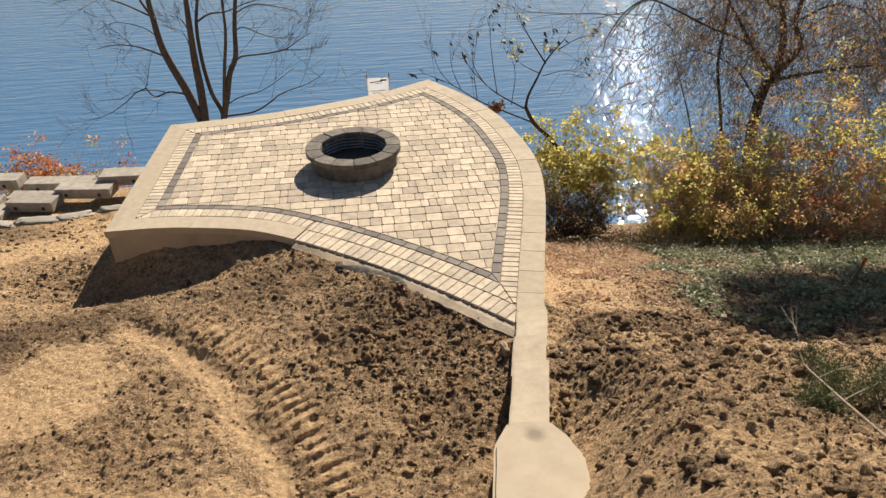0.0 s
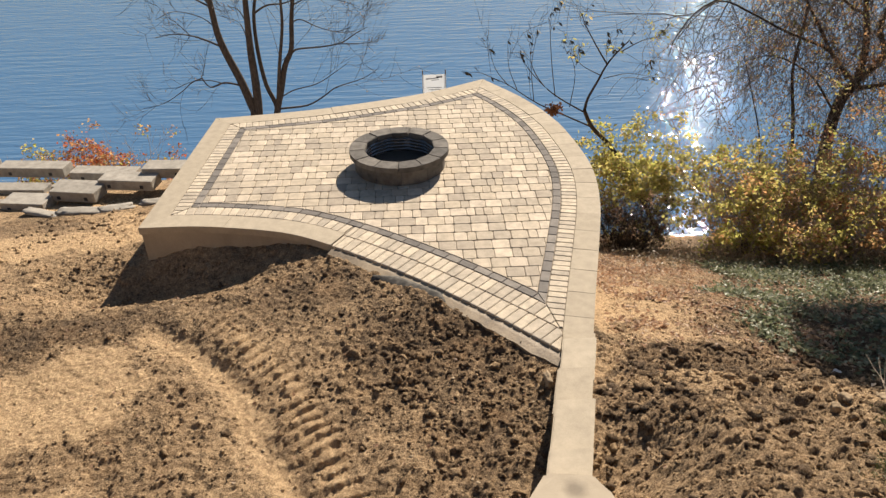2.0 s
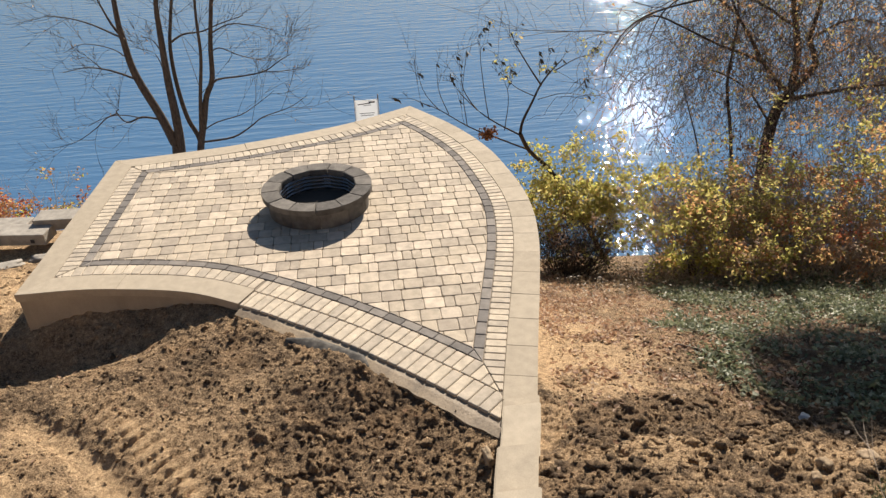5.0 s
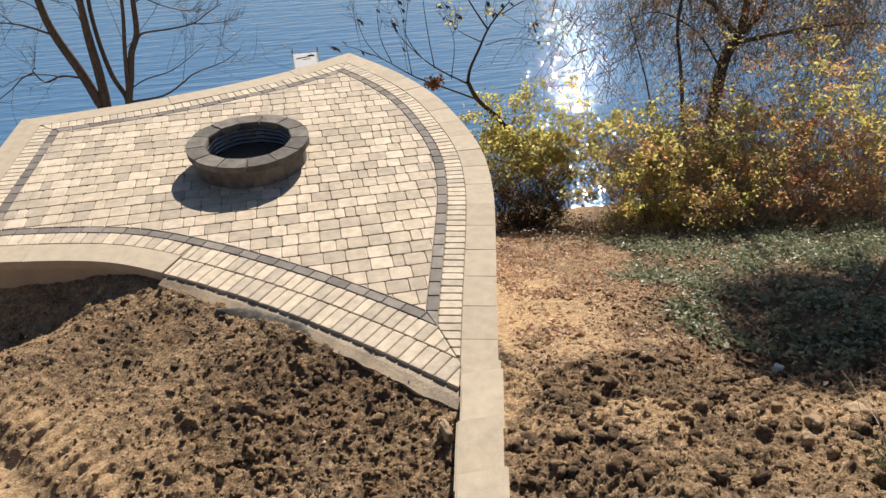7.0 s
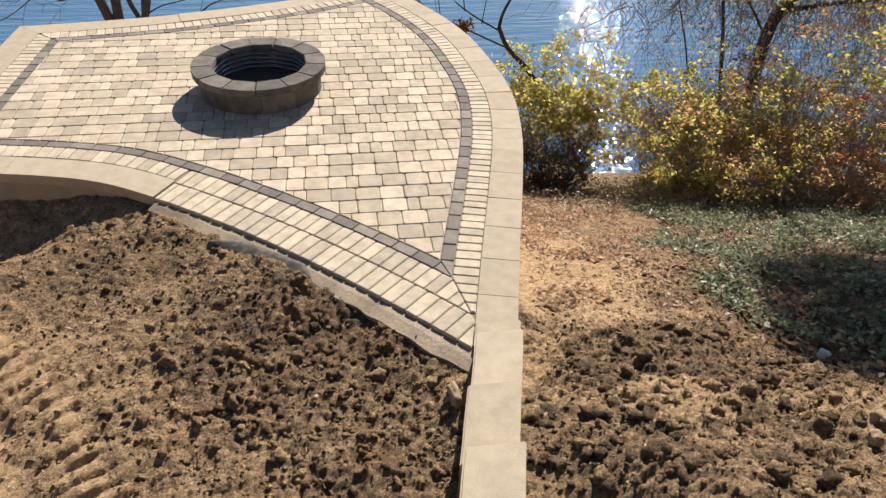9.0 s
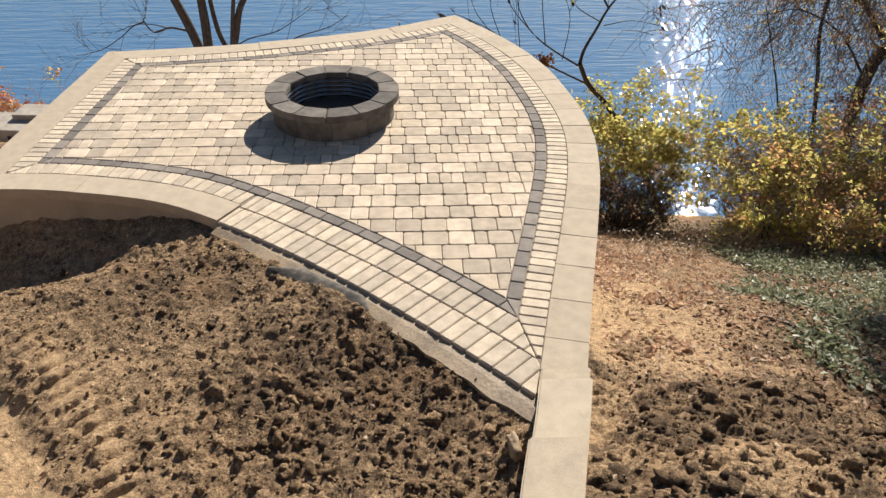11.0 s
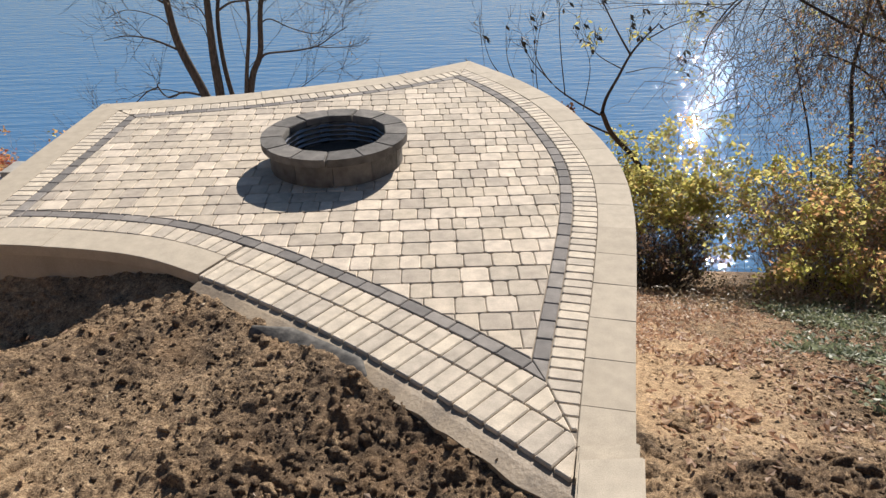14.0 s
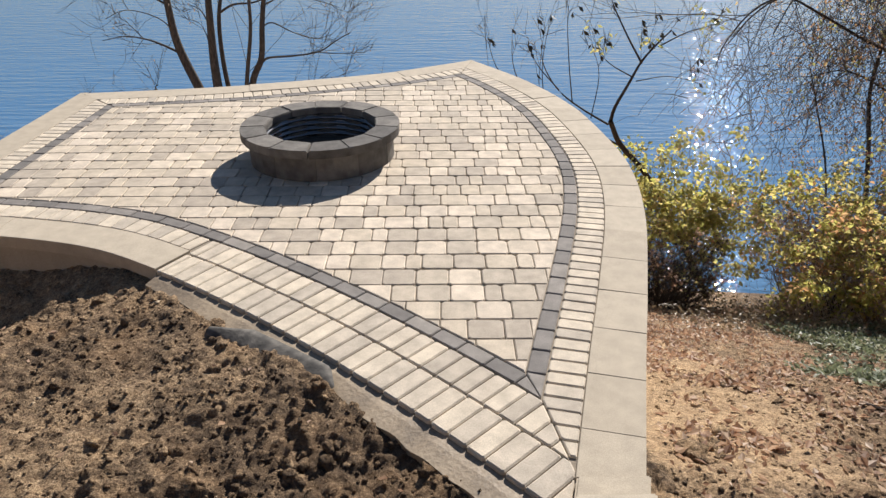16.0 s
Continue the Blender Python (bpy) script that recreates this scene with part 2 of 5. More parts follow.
# ---- mesh helpers ----
def mesh_object(name, verts, faces, material, parent=None, smooth=False):
    me = bpy.data.meshes.new(name)
    me.from_pydata([tuple(v) for v in verts], [], faces)
    me.materials.append(material)
    if smooth:
        me.polygons.foreach_set("use_smooth", [True] * len(me.polygons))
    me.update()
    ob = new(name, me)
    ob.parent = parent
    return ob


def part(name, bm, material, parent, label="", smooth=False):
    me = bpy.data.meshes.new(name)
    bm.normal_update()
    bm.to_mesh(me)
    bm.free()
    me.materials.append(material)
    if smooth:
        me.polygons.foreach_set("use_smooth", [True] * len(me.polygons))
    ob = new(name, me)
    ob.parent = parent
    if label:
        ob["label"] = label
    return ob


def thing(name, place, label, category, group="", kind=""):
    ob = new(name)
    ob.location = place
    return tagged(ob, label, category, group, kind)


def bevelled_box(sx, sy, sz, bevel=0.01, segments=2, wobble=0.0, seed=0):
    bm = bmesh.new()
    bmesh.ops.create_cube(bm, size=1.0, matrix=Matrix.Diagonal((sx, sy, sz, 1)))
    bmesh.ops.bevel(bm, geom=bm.edges[:], offset=bevel, segments=segments, affect="EDGES", profile=0.6)
    if wobble:
        for v in bm.verts:
            v.co += noise.noise_vector(v.co * 4 + Vector((seed * 7.1, 0, 0))) * wobble
    return bm


TABLE = np.random.RandomState(5).rand(256, 256)


def value_noise(x, y):
    xi, yi = np.floor(x).astype(int), np.floor(y).astype(int)
    fx, fy = x - xi, y - yi
    fx, fy = fx * fx * (3 - 2 * fx), fy * fy * (3 - 2 * fy)
    a, b = TABLE[xi % 256, yi % 256], TABLE[(xi + 1) % 256, yi % 256]
    c, d = TABLE[xi % 256, (yi + 1) % 256], TABLE[(xi + 1) % 256, (yi + 1) % 256]
    return (a * (1 - fx) + b * fx) * (1 - fy) + (c * (1 - fx) + d * fx) * fy


def fbm(x, y, octaves=4, gain=0.5):
    total, amp = 0.0, 1.0
    for k in range(octaves):
        total = total + amp * (value_noise(x * 2 ** k + 17.3 * k, y * 2 ** k + 9.1 * k) - 0.5)
        amp *= gain
    return total


def smoothstep(a, b, v):
    t = np.clip((v - a) / (b - a), 0, 1)
    return t * t * (3 - 2 * t)


# ---- plan of the patio: four edges, inside on the left of each ----
def smooth_curve(points, step=0.04, lead=0.9):
    """A Catmull-Rom curve through the points at even steps, carried on straight at both ends."""
    p = [np.array(q, float) for q in points]
    a, b = p[0] - p[1], p[-1] - p[-2]
    p = [p[0] + a / np.linalg.norm(a) * lead] + p + [p[-1] + b / np.linalg.norm(b) * lead]
    ext = [2 * p[0] - p[1]] + p + [2 * p[-1] - p[-2]]
    fine = []
    for i in range(1, len(ext) - 2):
        for u in np.linspace(0, 1, 24, endpoint=False):
            p0, p1, p2, p3 = ext[i - 1:i + 3]
            fine.append(0.5 * (2 * p1 + (p2 - p0) * u + (2 * p0 - 5 * p1 + 4 * p2 - p3) * u * u + (3 * p1 - p0 - 3 * p2 + p3) * u ** 3))
    fine = np.array(fine + [p[-1]])
    s = np.concatenate([[0], np.cumsum(np.linalg.norm(np.diff(fine, axis=0), axis=1))])
    at = np.arange(0, s[-1], step)
    return np.stack([np.interp(at, s, fine[:, 0]), np.interp(at, s, fine[:, 1])], 1)


def inset(curve, d):
    t = np.gradient(curve, axis=0)
    t /= np.linalg.norm(t, axis=1)[:, None]
    return curve + d * np.stack([-t[:, 1], t[:, 0]], 1)


def crossing(a, b):
    """Where two polylines cross first: the place and the index in each."""
    for i in range(len(a) - 1):
        r = a[i + 1] - a[i]
        for j in range(len(b) - 1):
            q = b[j + 1] - b[j]
            den = r[0] * q[1] - r[1] * q[0]
            if abs(den) < 1e-12:
                continue
            w = b[j] - a[i]
            u, v = (w[0] * q[1] - w[1] * q[0]) / den, (w[0] * r[1] - w[1] * r[0]) / den
            if 0 <= u <= 1 and 0 <= v <= 1:
                return a[i] + u * r, i, j
    return None


RIGHT = smooth_curve([(0.05, -0.89), (0.27, 0.0), (0.485, 0.84), (0.72, 1.86), (0.83, 2.78), (0.78, 3.68), (0.59, 4.75), (0.20, 5.76), (-0.41, 6.80)])
BACK = smooth_curve([(-0.41, 6.80), (-1.36, 6.25), (-2.15, 5.92), (-3.15, 5.61), (-4.05, 5.44), (-5.06, 5.31)])
LEFT = smooth_curve([(-5.06, 5.31), (-5.15, 3.5), (-5.25, 1.64)])
FRONT = smooth_curve([(-5.25, 1.64), (-4.4, 1.62), (-3.4, 1.4), (-2.71, 1.02), (-2.1, 0.58), (-1.62, 0.19), (-1.2, -0.19), (-0.81, -0.57), (-0.33, -1.07)])
EDGES = [RIGHT, BACK, LEFT, FRONT]


def level(d):
    """The patio's outline moved inwards by d: a ring, and its four corners (front right, apex, back left, front left)."""
    off = [inset(c, d) for c in EDGES]
    corners = []
    for k in range(4):
        hit = crossing(off[k - 1][::-1], off[k]) if k else crossing(off[3], off[0])
        place, i, j = hit
        corners.append((place, len(off[k - 1]) - 2 - i if k else i, j))
    ring = []
    for k in range(4):
        start, stop = corners[k], corners[(k + 1) % 4]
        ring.append(start[0])
        ring.extend(off[k][start[2] + 1:stop[1] + 1])
    return np.array(ring), [c[0] for c in corners]


RING0, C0 = level(0.02)
RING3, C3 = level(0.625)
RING2, C2 = level(0.515)


def half_plane(a, b):
    """Keeps what lies left of the way from a to b."""
    a, b = np.array(a), np.array(b)
    n = np.array([-(b - a)[1], (b - a)[0]])
    return a, n / np.linalg.norm(n)


def clip(poly, planes):
    for a, n in planes:
        out = []
        for i in range(len(poly)):
            p, q = poly[i - 1], poly[i]
            dp, dq = np.dot(p - a, n), np.dot(q - a, n)
            if (dp >= 0) != (dq >= 0):
                out.append(p + (q - p) * dp / (dp - dq))
            if dq >= 0:
                out.append(q)
        poly = out
        if len(poly) < 3:
            return []
    return poly


def area(poly):
    p = np.array(poly)
    return 0.5 * np.sum(p[:, 0] * np.roll(p[:, 1], -1) - p[:, 1] * np.roll(p[:, 0], -1))


def tidy(poly, least=0.006):
    out = []
    for p in poly:
        if not out or np.linalg.norm(p - out[-1]) > least:
            out.append(p)
    while len(out) > 1 and np.linalg.norm(out[0] - out[-1]) <= least:
        out.pop()
    return out


def shrink(poly, d):
    """A convex-like outline moved inwards by d."""
    n = len(poly)
    out = []
    for i in range(n):
        a, b, c = poly[i - 1], poly[i], poly[(i + 1) % n]
        u, v = (b - a) / np.linalg.norm(b - a), (c - b) / np.linalg.norm(c - b)
        nu, nv = np.array([-u[1], u[0]]), np.array([-v[1], v[0]])
        k = nu + nv
        k = k / max(0.35, np.dot(k, k) / 2) if np.dot(k, k) > 1e-6 else nu
        out.append(b + d * k)
    return out


def slab_piece(poly, top, depth, gap=0.003, bevel=0.006, rng=random):
    """Vertices and faces of one laid stone: sides, a worn arris and a top that lies a little uneven."""
    poly = tidy(poly)
    if len(poly) < 3 or area(poly) < 0.0012:
        return None
    outer = shrink(poly, gap)
    inner = shrink(poly, gap + bevel)
    if area(outer) < 0.0008 or area(inner) < 0.0004:
        return None
    n = len(outer)
    c = np.mean(outer, axis=0)
    tx, ty, up = rng.uniform(-0.008, 0.008), rng.uniform(-0.008, 0.008), rng.uniform(-0.0015, 0.0015)
    z = [top + up + tx * (p[0] - c[0]) + ty * (p[1] - c[1]) for p in outer]
    verts = [(*p, top - depth) for p in outer] + [(p[0], p[1], h - bevel * 0.8) for p, h in zip(outer, z)] + [(p[0], p[1], h) for p, h in zip(inner, z)]
    faces = [tuple(range(2 * n, 3 * n))]
    for i in range(n):
        j = (i + 1) % n
        faces += [(i, j, n + j, n + i), (n + i, n + j, 2 * n + j, 2 * n + i)]
    return verts, faces


def course(curve, d0, d1, length, planes, start=0.0, vary=0.0, rng=random):
    """Stones laid side by side along an edge, between the distances d0 and d1 from it."""
    s_all = np.arange(len(curve)) * 0.04
    a, b = inset(curve, d0), inset(curve, d1)

    def at(c, s):
        return np.array([np.interp(s, s_all, c[:, 0]), np.interp(s, s_all, c[:, 1])])

    out, s = [], start
    while s < s_all[-1] - 0.01:
        e = min(s + length * (1 + rng.uniform(-vary, vary)), s_all[-1])
        k = max(1, int((e - s) / 0.15))
        quad = [at(a, s + (e - s) * i / k) for i in range(k + 1)] + [at(b, e - (e - s) * i / k) for i in range(k + 1)]
        piece = clip(quad, planes)
        if len(piece) >= 3:
            out.append(piece)
        s = e
    return out


def keep(a, b, inside):
    """The half of the plane, cut along a to b, that holds the point inside."""
    o, nn = half_plane(a, b)
    return (o, nn) if np.dot(np.array(inside) - o, nn) > 0 else (o, -nn)


# corner lines: the mitres between neighbouring edges
MID_R, MID_B, MID_L, MID_F = (0.6, 3.0), (-2.6, 5.4), (-4.9, 3.5), (-2.7, 1.3)
APEX_R, APEX_B = keep(C3[1], C0[1], MID_R), keep(C3[1], C0[1], MID_B)
BACK_L, LEFT_B = keep(C3[2], C0[2], MID_B), keep(C3[2], C0[2], MID_L)
LEFT_F, FRONT_L = keep(C3[3], C0[3], MID_L), keep(C3[3], C0[3], MID_F)
TIP = C2[0]
WALL_MEET = np.array([-0.25, -0.80])
RIGHT_F, FRONT_R = keep(WALL_MEET, TIP, MID_R), keep(WALL_MEET, TIP, MID_F)
DARK_R, DARK_F = keep(TIP, C3[0], MID_R), keep(TIP, C3[0], MID_F)
COPING_END = keep((0.2, -0.86), (-0.4, -0.86), MID_R)
NOTCH_A, NOTCH_B = keep((-2.565, 1.36), (-2.815, 0.94), (-4.0, 1.6)), keep((-2.55, 1.36), (-2.80, 0.94), (-1.0, 0.0))
COPING_SIDE = inset(RIGHT, 0.305)
FRONT_STOP = keep(COPING_SIDE[12], COPING_SIDE[24], MID_F)


# ---- ground, water ----
def wall_line(y):
    return -0.09 + 0.245 * (y + 0.95)


def in_ring(x, y, ring):
    inside = np.zeros(x.shape, bool)
    for (x0, y0), (x1, y1) in zip(ring, np.roll(ring, -1, axis=0)):
        cond = (y0 > y) != (y1 > y)
        xs = x0 + (y - y0) * (x1 - x0) / (y1 - y0 if y1 != y0 else 1e-9)
        inside ^= cond & (x < xs)
    return inside


TRACK = smooth_curve([(-4.35, -0.40), (-3.85, -0.84), (-3.32, -1.5), (-3.02, -2.05), (-2.72, -2.65), (-2.5, -3.3)], 0.05, 0.6)


def track_place(x, y):
    """Distance across and along the digger's track."""
    best, along = np.full(x.shape, 9.0), np.zeros(x.shape)
    t = np.gradient(TRACK, axis=0)
    t /= np.linalg.norm(t, axis=1)[:, None]
    for i in range(0, len(TRACK), 1):
        dx, dy = x - TRACK[i, 0], y - TRACK[i, 1]
        d2 = np.hypot(dx, dy)
        side = dx * -t[i, 1] + dy * t[i, 0]
        near = d2 < np.abs(best)
        best = np.where(near, np.sign(side) * d2, best)
        along = np.where(near, i * 0.05 + dx * t[i, 0] + dy * t[i, 1], along)
    return best, along


def base_height(x, y):
    """The lie of the land without its crumbs."""
    shelf = -0.11 - 0.05 * smoothstep(-3.0, -5.5, x)
    shelf = shelf - 0.12 * smoothstep(0.0, 1.4, y) * smoothstep(-2.9, -4.0, x)
    shelf = shelf - 0.40 * np.exp(-((x + 5.2) / 1.1) ** 2 - ((y - 0.95) / 0.55) ** 2) - 0.12 * np.exp(-((x + 4.1) / 0.7) ** 2 - ((y - 0.95) / 0.4) ** 2)
    shelf = shelf + 0.09 * np.exp(-((x + 1.75) / 1.0) ** 2 - ((y + 0.2) / 0.75) ** 2)
    yard = shelf - 0.20 * np.clip(y - 0.4, 0, 4.2) * smoothstep(-4.6, -5.8, x)
    yard = yard - 0.62 * np.clip(y - 6.3, 0, 14) - 0.35 * np.clip(y - 5.0, 0, 1.3)
    yard = np.where(y > 0, yard, yard + 0.80 * np.clip(-3.9 - y, 0, 40))
    slope = -0.62 - 0.47 * y - 0.15 * np.clip(x - 1, -2, 2) - 0.05 * np.clip(x - 3, 0, 8)
    slope = slope - 0.27 * smoothstep(-0.3, -1.4, y) * smoothstep(1.1, -0.1, x - wall_line(y))
    slope = slope - 0.55 * smoothstep(-1.9, -3.3, y) * smoothstep(1.2, 0.3, x - wall_line(y))
    slope = slope - 0.28 * np.exp(-((x - 2.9) / 0.9) ** 2 - ((y + 0.7) / 0.9) ** 2) + 0.2 * np.exp(-((x - 2.5) / 1.2) ** 2 - ((y - 1.3) / 0.8) ** 2)
    w = smoothstep(-0.06, 0.06, x - np.where(y < -0.5, wall_line(y), wall_line(-0.5)))
    w = np.where(y > 2, smoothstep(-2.5, -1.5, x), w)
    z = yard * (1 - w) + slope * w
    off = 0.72 * (np.interp(x, FRONT[:, 0], FRONT[:, 1]) - y)
    fill = -0.052 - 0.13 * np.clip(off - 0.16, 0, 9)
    z = np.where((x > -2.75) & (x < -0.34) & (off > -0.3), np.maximum(z, fill), z)
    return np.clip(z, -7.5, 3.4)


def lumps_of(x, y, size, share, seed):
    """Broken clods in the surface: rounded bumps scattered over a grid of cells, share being the chance of one in a cell."""
    wx, wy = x + size * 0.55 * fbm(x * 1.1 / size + seed, y * 1.1 / size, 2), y + size * 0.55 * fbm(x * 1.1 / size, y * 1.1 / size + 40 + seed, 2)
    cx, cy = np.floor(wx / size).astype(int), np.floor(wy / size).astype(int)
    best = np.zeros(x.shape)
    for i in (-1, 0, 1):
        for j in (-1, 0, 1):
            a, b = cx + i + 31 * seed, cy + j + 57 * seed
            px, py = TABLE[a % 256, b % 256], TABLE[(a + 91) % 256, (b + 37) % 256]
            r = size * (0.30 + 0.36 * TABLE[(a + 13) % 256, (b + 171) % 256])
            d = np.hypot(wx - (cx + i + px) * size, wy - (cy + j + py) * size) / r
            there = TABLE[(a + 201) % 256, (b + 5) % 256] < share
            best = np.maximum(best, np.where(there, np.sqrt(np.clip(1 - d * d, 0, 1)) * r, 0))
    return best


def heights(x, y):
    z = base_height(x, y)
    bank_r = smoothstep(-0.1, 0.2, x) * smoothstep(0.15, -0.9, y + 0.35 * fbm(x * 1.1, y * 1.1, 3))
    near = smoothstep(-9, -7, x) * smoothstep(7.5, 5.5, x) * smoothstep(5.5, 3.5, y)
    side, along = track_place(x, y)
    side = side + 0.10 * fbm(x * 3, y * 3, 3)
    lane = np.exp(-((side + 0.02) / 0.19) ** 2) * smoothstep(-0.2, 0.4, along)
    tread = np.exp(-((side - 0.42) / 0.20) ** 2) * smoothstep(0.5, 1.2, along)
    sand_l = smoothstep(0.95, 0.45, np.hypot((x + 5.35) / 1.15, (y + 1.5) / 1.15) + 0.95 * fbm(x * 1.4, y * 1.4, 5, 0.6))
    sand_f = 0.75 * smoothstep(-2.1, -2.9, y + 0.8 * fbm(x * 1.2, y * 1.2, 4)) * smoothstep(-2.2, -3.0, x + 0.6 * fbm(x * 1.3 + 5, y * 1.3, 4)) * smoothstep(-4.6, -3.6, y + 0.8 * fbm(x * 1.1, y * 1.1 + 8, 4))
    sand_b = smoothstep(-4.9, -5.5, x) * smoothstep(0.7, 1.9, y + 0.9 * fbm(x, y, 3)) * smoothstep(5.0, 4.3, y) * smoothstep(-0.22, 0.05, fbm(x * 1.1 + 7, y * 1.1, 4))
    strip = smoothstep(0.15, 0.3, x) * smoothstep(2.7, 1.2, x + 0.8 * fbm(x, y, 3)) * smoothstep(-1.0, -0.2, y + 0.7 * fbm(x * 1.5, y * 1.5, 3))
    heap = np.clip(np.exp(-((x + 1.3) / 0.95) ** 2 - ((y + 0.75) / 0.95) ** 2) + 0.55 * np.exp(-((x + 0.95) / 0.55) ** 2 - ((y + 2.1) / 0.8) ** 2) + 0.5 * fbm(x * 1.5 + 3, y * 1.5, 4), 0, 1)
    yard_tone = (0.47 - 0.33 * heap) * smoothstep(0.1, -0.3, x) + (0.23 + 0.15 * smoothstep(-1.9, -2.9, y + 0.6 * fbm(x * 1.3, y * 1.3, 3)) + 0.1 * smoothstep(1.2, 2.6, x)) * smoothstep(-0.3, 0.1, x)
    brown = 0.75 * np.exp(-((x + 3.0) / 1.1) ** 2 - ((y - 0.35) / 0.5) ** 2) + np.exp(-((x + 7.2) / 0.8) ** 2 - ((y - 3.4) / 0.6) ** 2) + np.exp(-((y + 0.1 - 0.3 * (x + 5)) / 0.35) ** 2) * smoothstep(-4.2, -5.0, x) + smoothstep(-0.2, 0.5, x - 2.05 - 0.32 * y + 0.9 * fbm(x * 1.5, y * 1.5, 4)) * smoothstep(-0.9, -0.4, y)
    patch = smoothstep(0.12, 0.34, fbm(x * 0.9 + 31, y * 0.9, 5, 0.6))
    sand = np.clip(np.maximum.reduce([0.98 * sand_l, 0.85 * sand_b, 0.95 * lane, sand_f, 0.62 * strip, 0.55 * patch * (1 - heap), 0.78 * tread, yard_tone]) * (1 - 0.72 * np.clip(brown, 0, 1)), 0, 1)
    smooth = np.clip(np.maximum.reduce([sand_l, lane, 0.8 * strip, 0.75 * sand_b, 0.7 * tread, 0.8 * sand_f]), 0, 1)
    churn = np.clip(0.30 + 0.70 * bank_r + 0.40 * heap, 0, 1) * (1 - 0.85 * smooth)
    thick = np.clip(churn * (0.75 + 1.5 * fbm(x * 1.3 + 11, y * 1.3, 3)), 0, 1)
    rough = 0.070 * fbm(x * 1.6, y * 1.6, 3) * (0.6 + 0.6 * bank_r) + 0.055 * fbm(x * 6, y * 6, 4, 0.66) * (0.25 + 0.6 * churn) + 0.026 * fbm(x * 24 + 3, y * 24, 2, 0.75) * (0.35 + 0.65 * churn)
    clods = 0.42 * lumps_of(x, y, 0.17, 0.36 * thick ** 1.6, 1) + 0.55 * lumps_of(x, y, 0.085, 0.55 * thick, 2) + 0.8 * lumps_of(x, y, 0.047, 0.16 + 0.6 * churn, 3)
    z = z + near * (rough + clods * (0.35 + 0.65 * churn) - 0.02 * churn)
    bars = np.abs(np.sin(along * math.pi / 0.135 + 1.6 * side + 1.2 * fbm(x * 2, y * 2, 2)))
    z = z - 0.075 * lane + tread * (0.02 - 0.034 * smoothstep(0.75, 0.35, bars + 0.35 * fbm(x * 6, y * 6, 3)))
    return z, sand


def spread(fine_from, fine_to, step, lo, hi):
    mid = list(np.arange(fine_from, fine_to, step))
    left, right, d = [], [], step
    v = mid[0]
    while v > lo:
        d *= 1.22
        v -= d
        left.append(v)
    v, d = mid[-1], step
    while v < hi:
        d *= 1.22
        v += d
        right.append(v)
    return np.array(left[::-1] + mid + right)


GX = spread(-6.6, 4.2, 0.0165, -1500, 1500)
GY = spread(-5.3, 4.0, 0.0165, -1500, 1500)
gx, gy = np.meshgrid(GX, GY)
gz, gsand = heights(gx, gy)
under = in_ring(gx, gy, level(0.10)[0])
gz = np.where(under, np.minimum(gz, -0.30), gz)
lip = in_ring(gx + 0.11 * fbm(gx * 3, gy * 3, 4), gy + 0.11 * fbm(gx * 3 + 9, gy * 3, 4), level(-0.12)[0]) & (gy > -1.15) & (gx < -0.30) & (gx > -2.75) & (gy < 1.2)
gz = np.where(lip, np.minimum(gz, -0.062), gz)
cols, rows_n = len(GX), len(GY)
idx = np.arange(cols * rows_n).reshape(rows_n, cols)
quads = np.stack([idx[:-1, :-1], idx[:-1, 1:], idx[1:, 1:], idx[1:, :-1]], -1).reshape(-1, 4)
gmesh = bpy.data.meshes.new("ground")
gmesh.vertices.add(cols * rows_n)
gmesh.vertices.foreach_set("co", np.stack([gx, gy, gz], -1).ravel())
gmesh.loops.add(quads.size)
gmesh.loops.foreach_set("vertex_index", quads.ravel())
gmesh.polygons.add(len(quads))
gmesh.polygons.foreach_set("loop_start", np.arange(0, quads.size, 4))
gmesh.polygons.foreach_set("use_smooth", np.ones(len(quads), bool))
gmesh.update(calc_edges=True)
sand_attr = gmesh.attributes.new("sand", "FLOAT", "POINT")
sand_attr.data.foreach_set("value", gsand.ravel())
gmesh.materials.append(M_SOIL)
ground = tagged(new("ground", gmesh), "bare churned brown soil and pale sand on a lake bank", "ground", kind="structure")


def ground_z(x, y):
    z, _ = heights(np.array([float(x)]), np.array([float(y)]))
    return float(z[0])


WATER_Z = -6.2
lake = mesh_object("water", [(-1800, 5, WATER_Z), (1800, 5, WATER_Z), (1800, 2500, WATER_Z), (-1800, 2500, WATER_Z)], [(0, 1, 2, 3)], M_WATER)
tagged(lake, "blue rippled lake water glittering in low sun", "lake", kind="structure")

# ---- patio ----
patio = thing("patio", (0, 0, 0), "raised curved paver patio with charcoal border and concrete coping", "patio", kind="structure")
ring = [tuple(p) for p in RING0]
n = len(ring)
verts = [(x, y, -3.2) for x, y in ring] + [(x, y, -0.092) for x, y in ring]
faces = [tuple(range(n, 2 * n))] + [(i, (i + 1) % n, n + (i + 1) % n, n + i) for i in range(n)]
body = mesh_object("retaining_wall", verts, faces, M_WALL, patio)
body["label"] = "smooth tan concrete retaining wall"
bed_ring = [tuple(p) for p in level(0.06)[0]]
n = len(bed_ring)
verts = [(x, y, -0.09) for x, y in bed_ring] + [(x, y, -0.014) for x, y in bed_ring]
faces = [tuple(range(n, 2 * n))] + [(i, (i + 1) % n, n + (i + 1) % n, n + i) for i in range(n)]
mesh_object("bedding", verts, faces, M_BEDDING, patio)["label"] = "sand joints between the pavers"

piece_rng = random.Random(11)


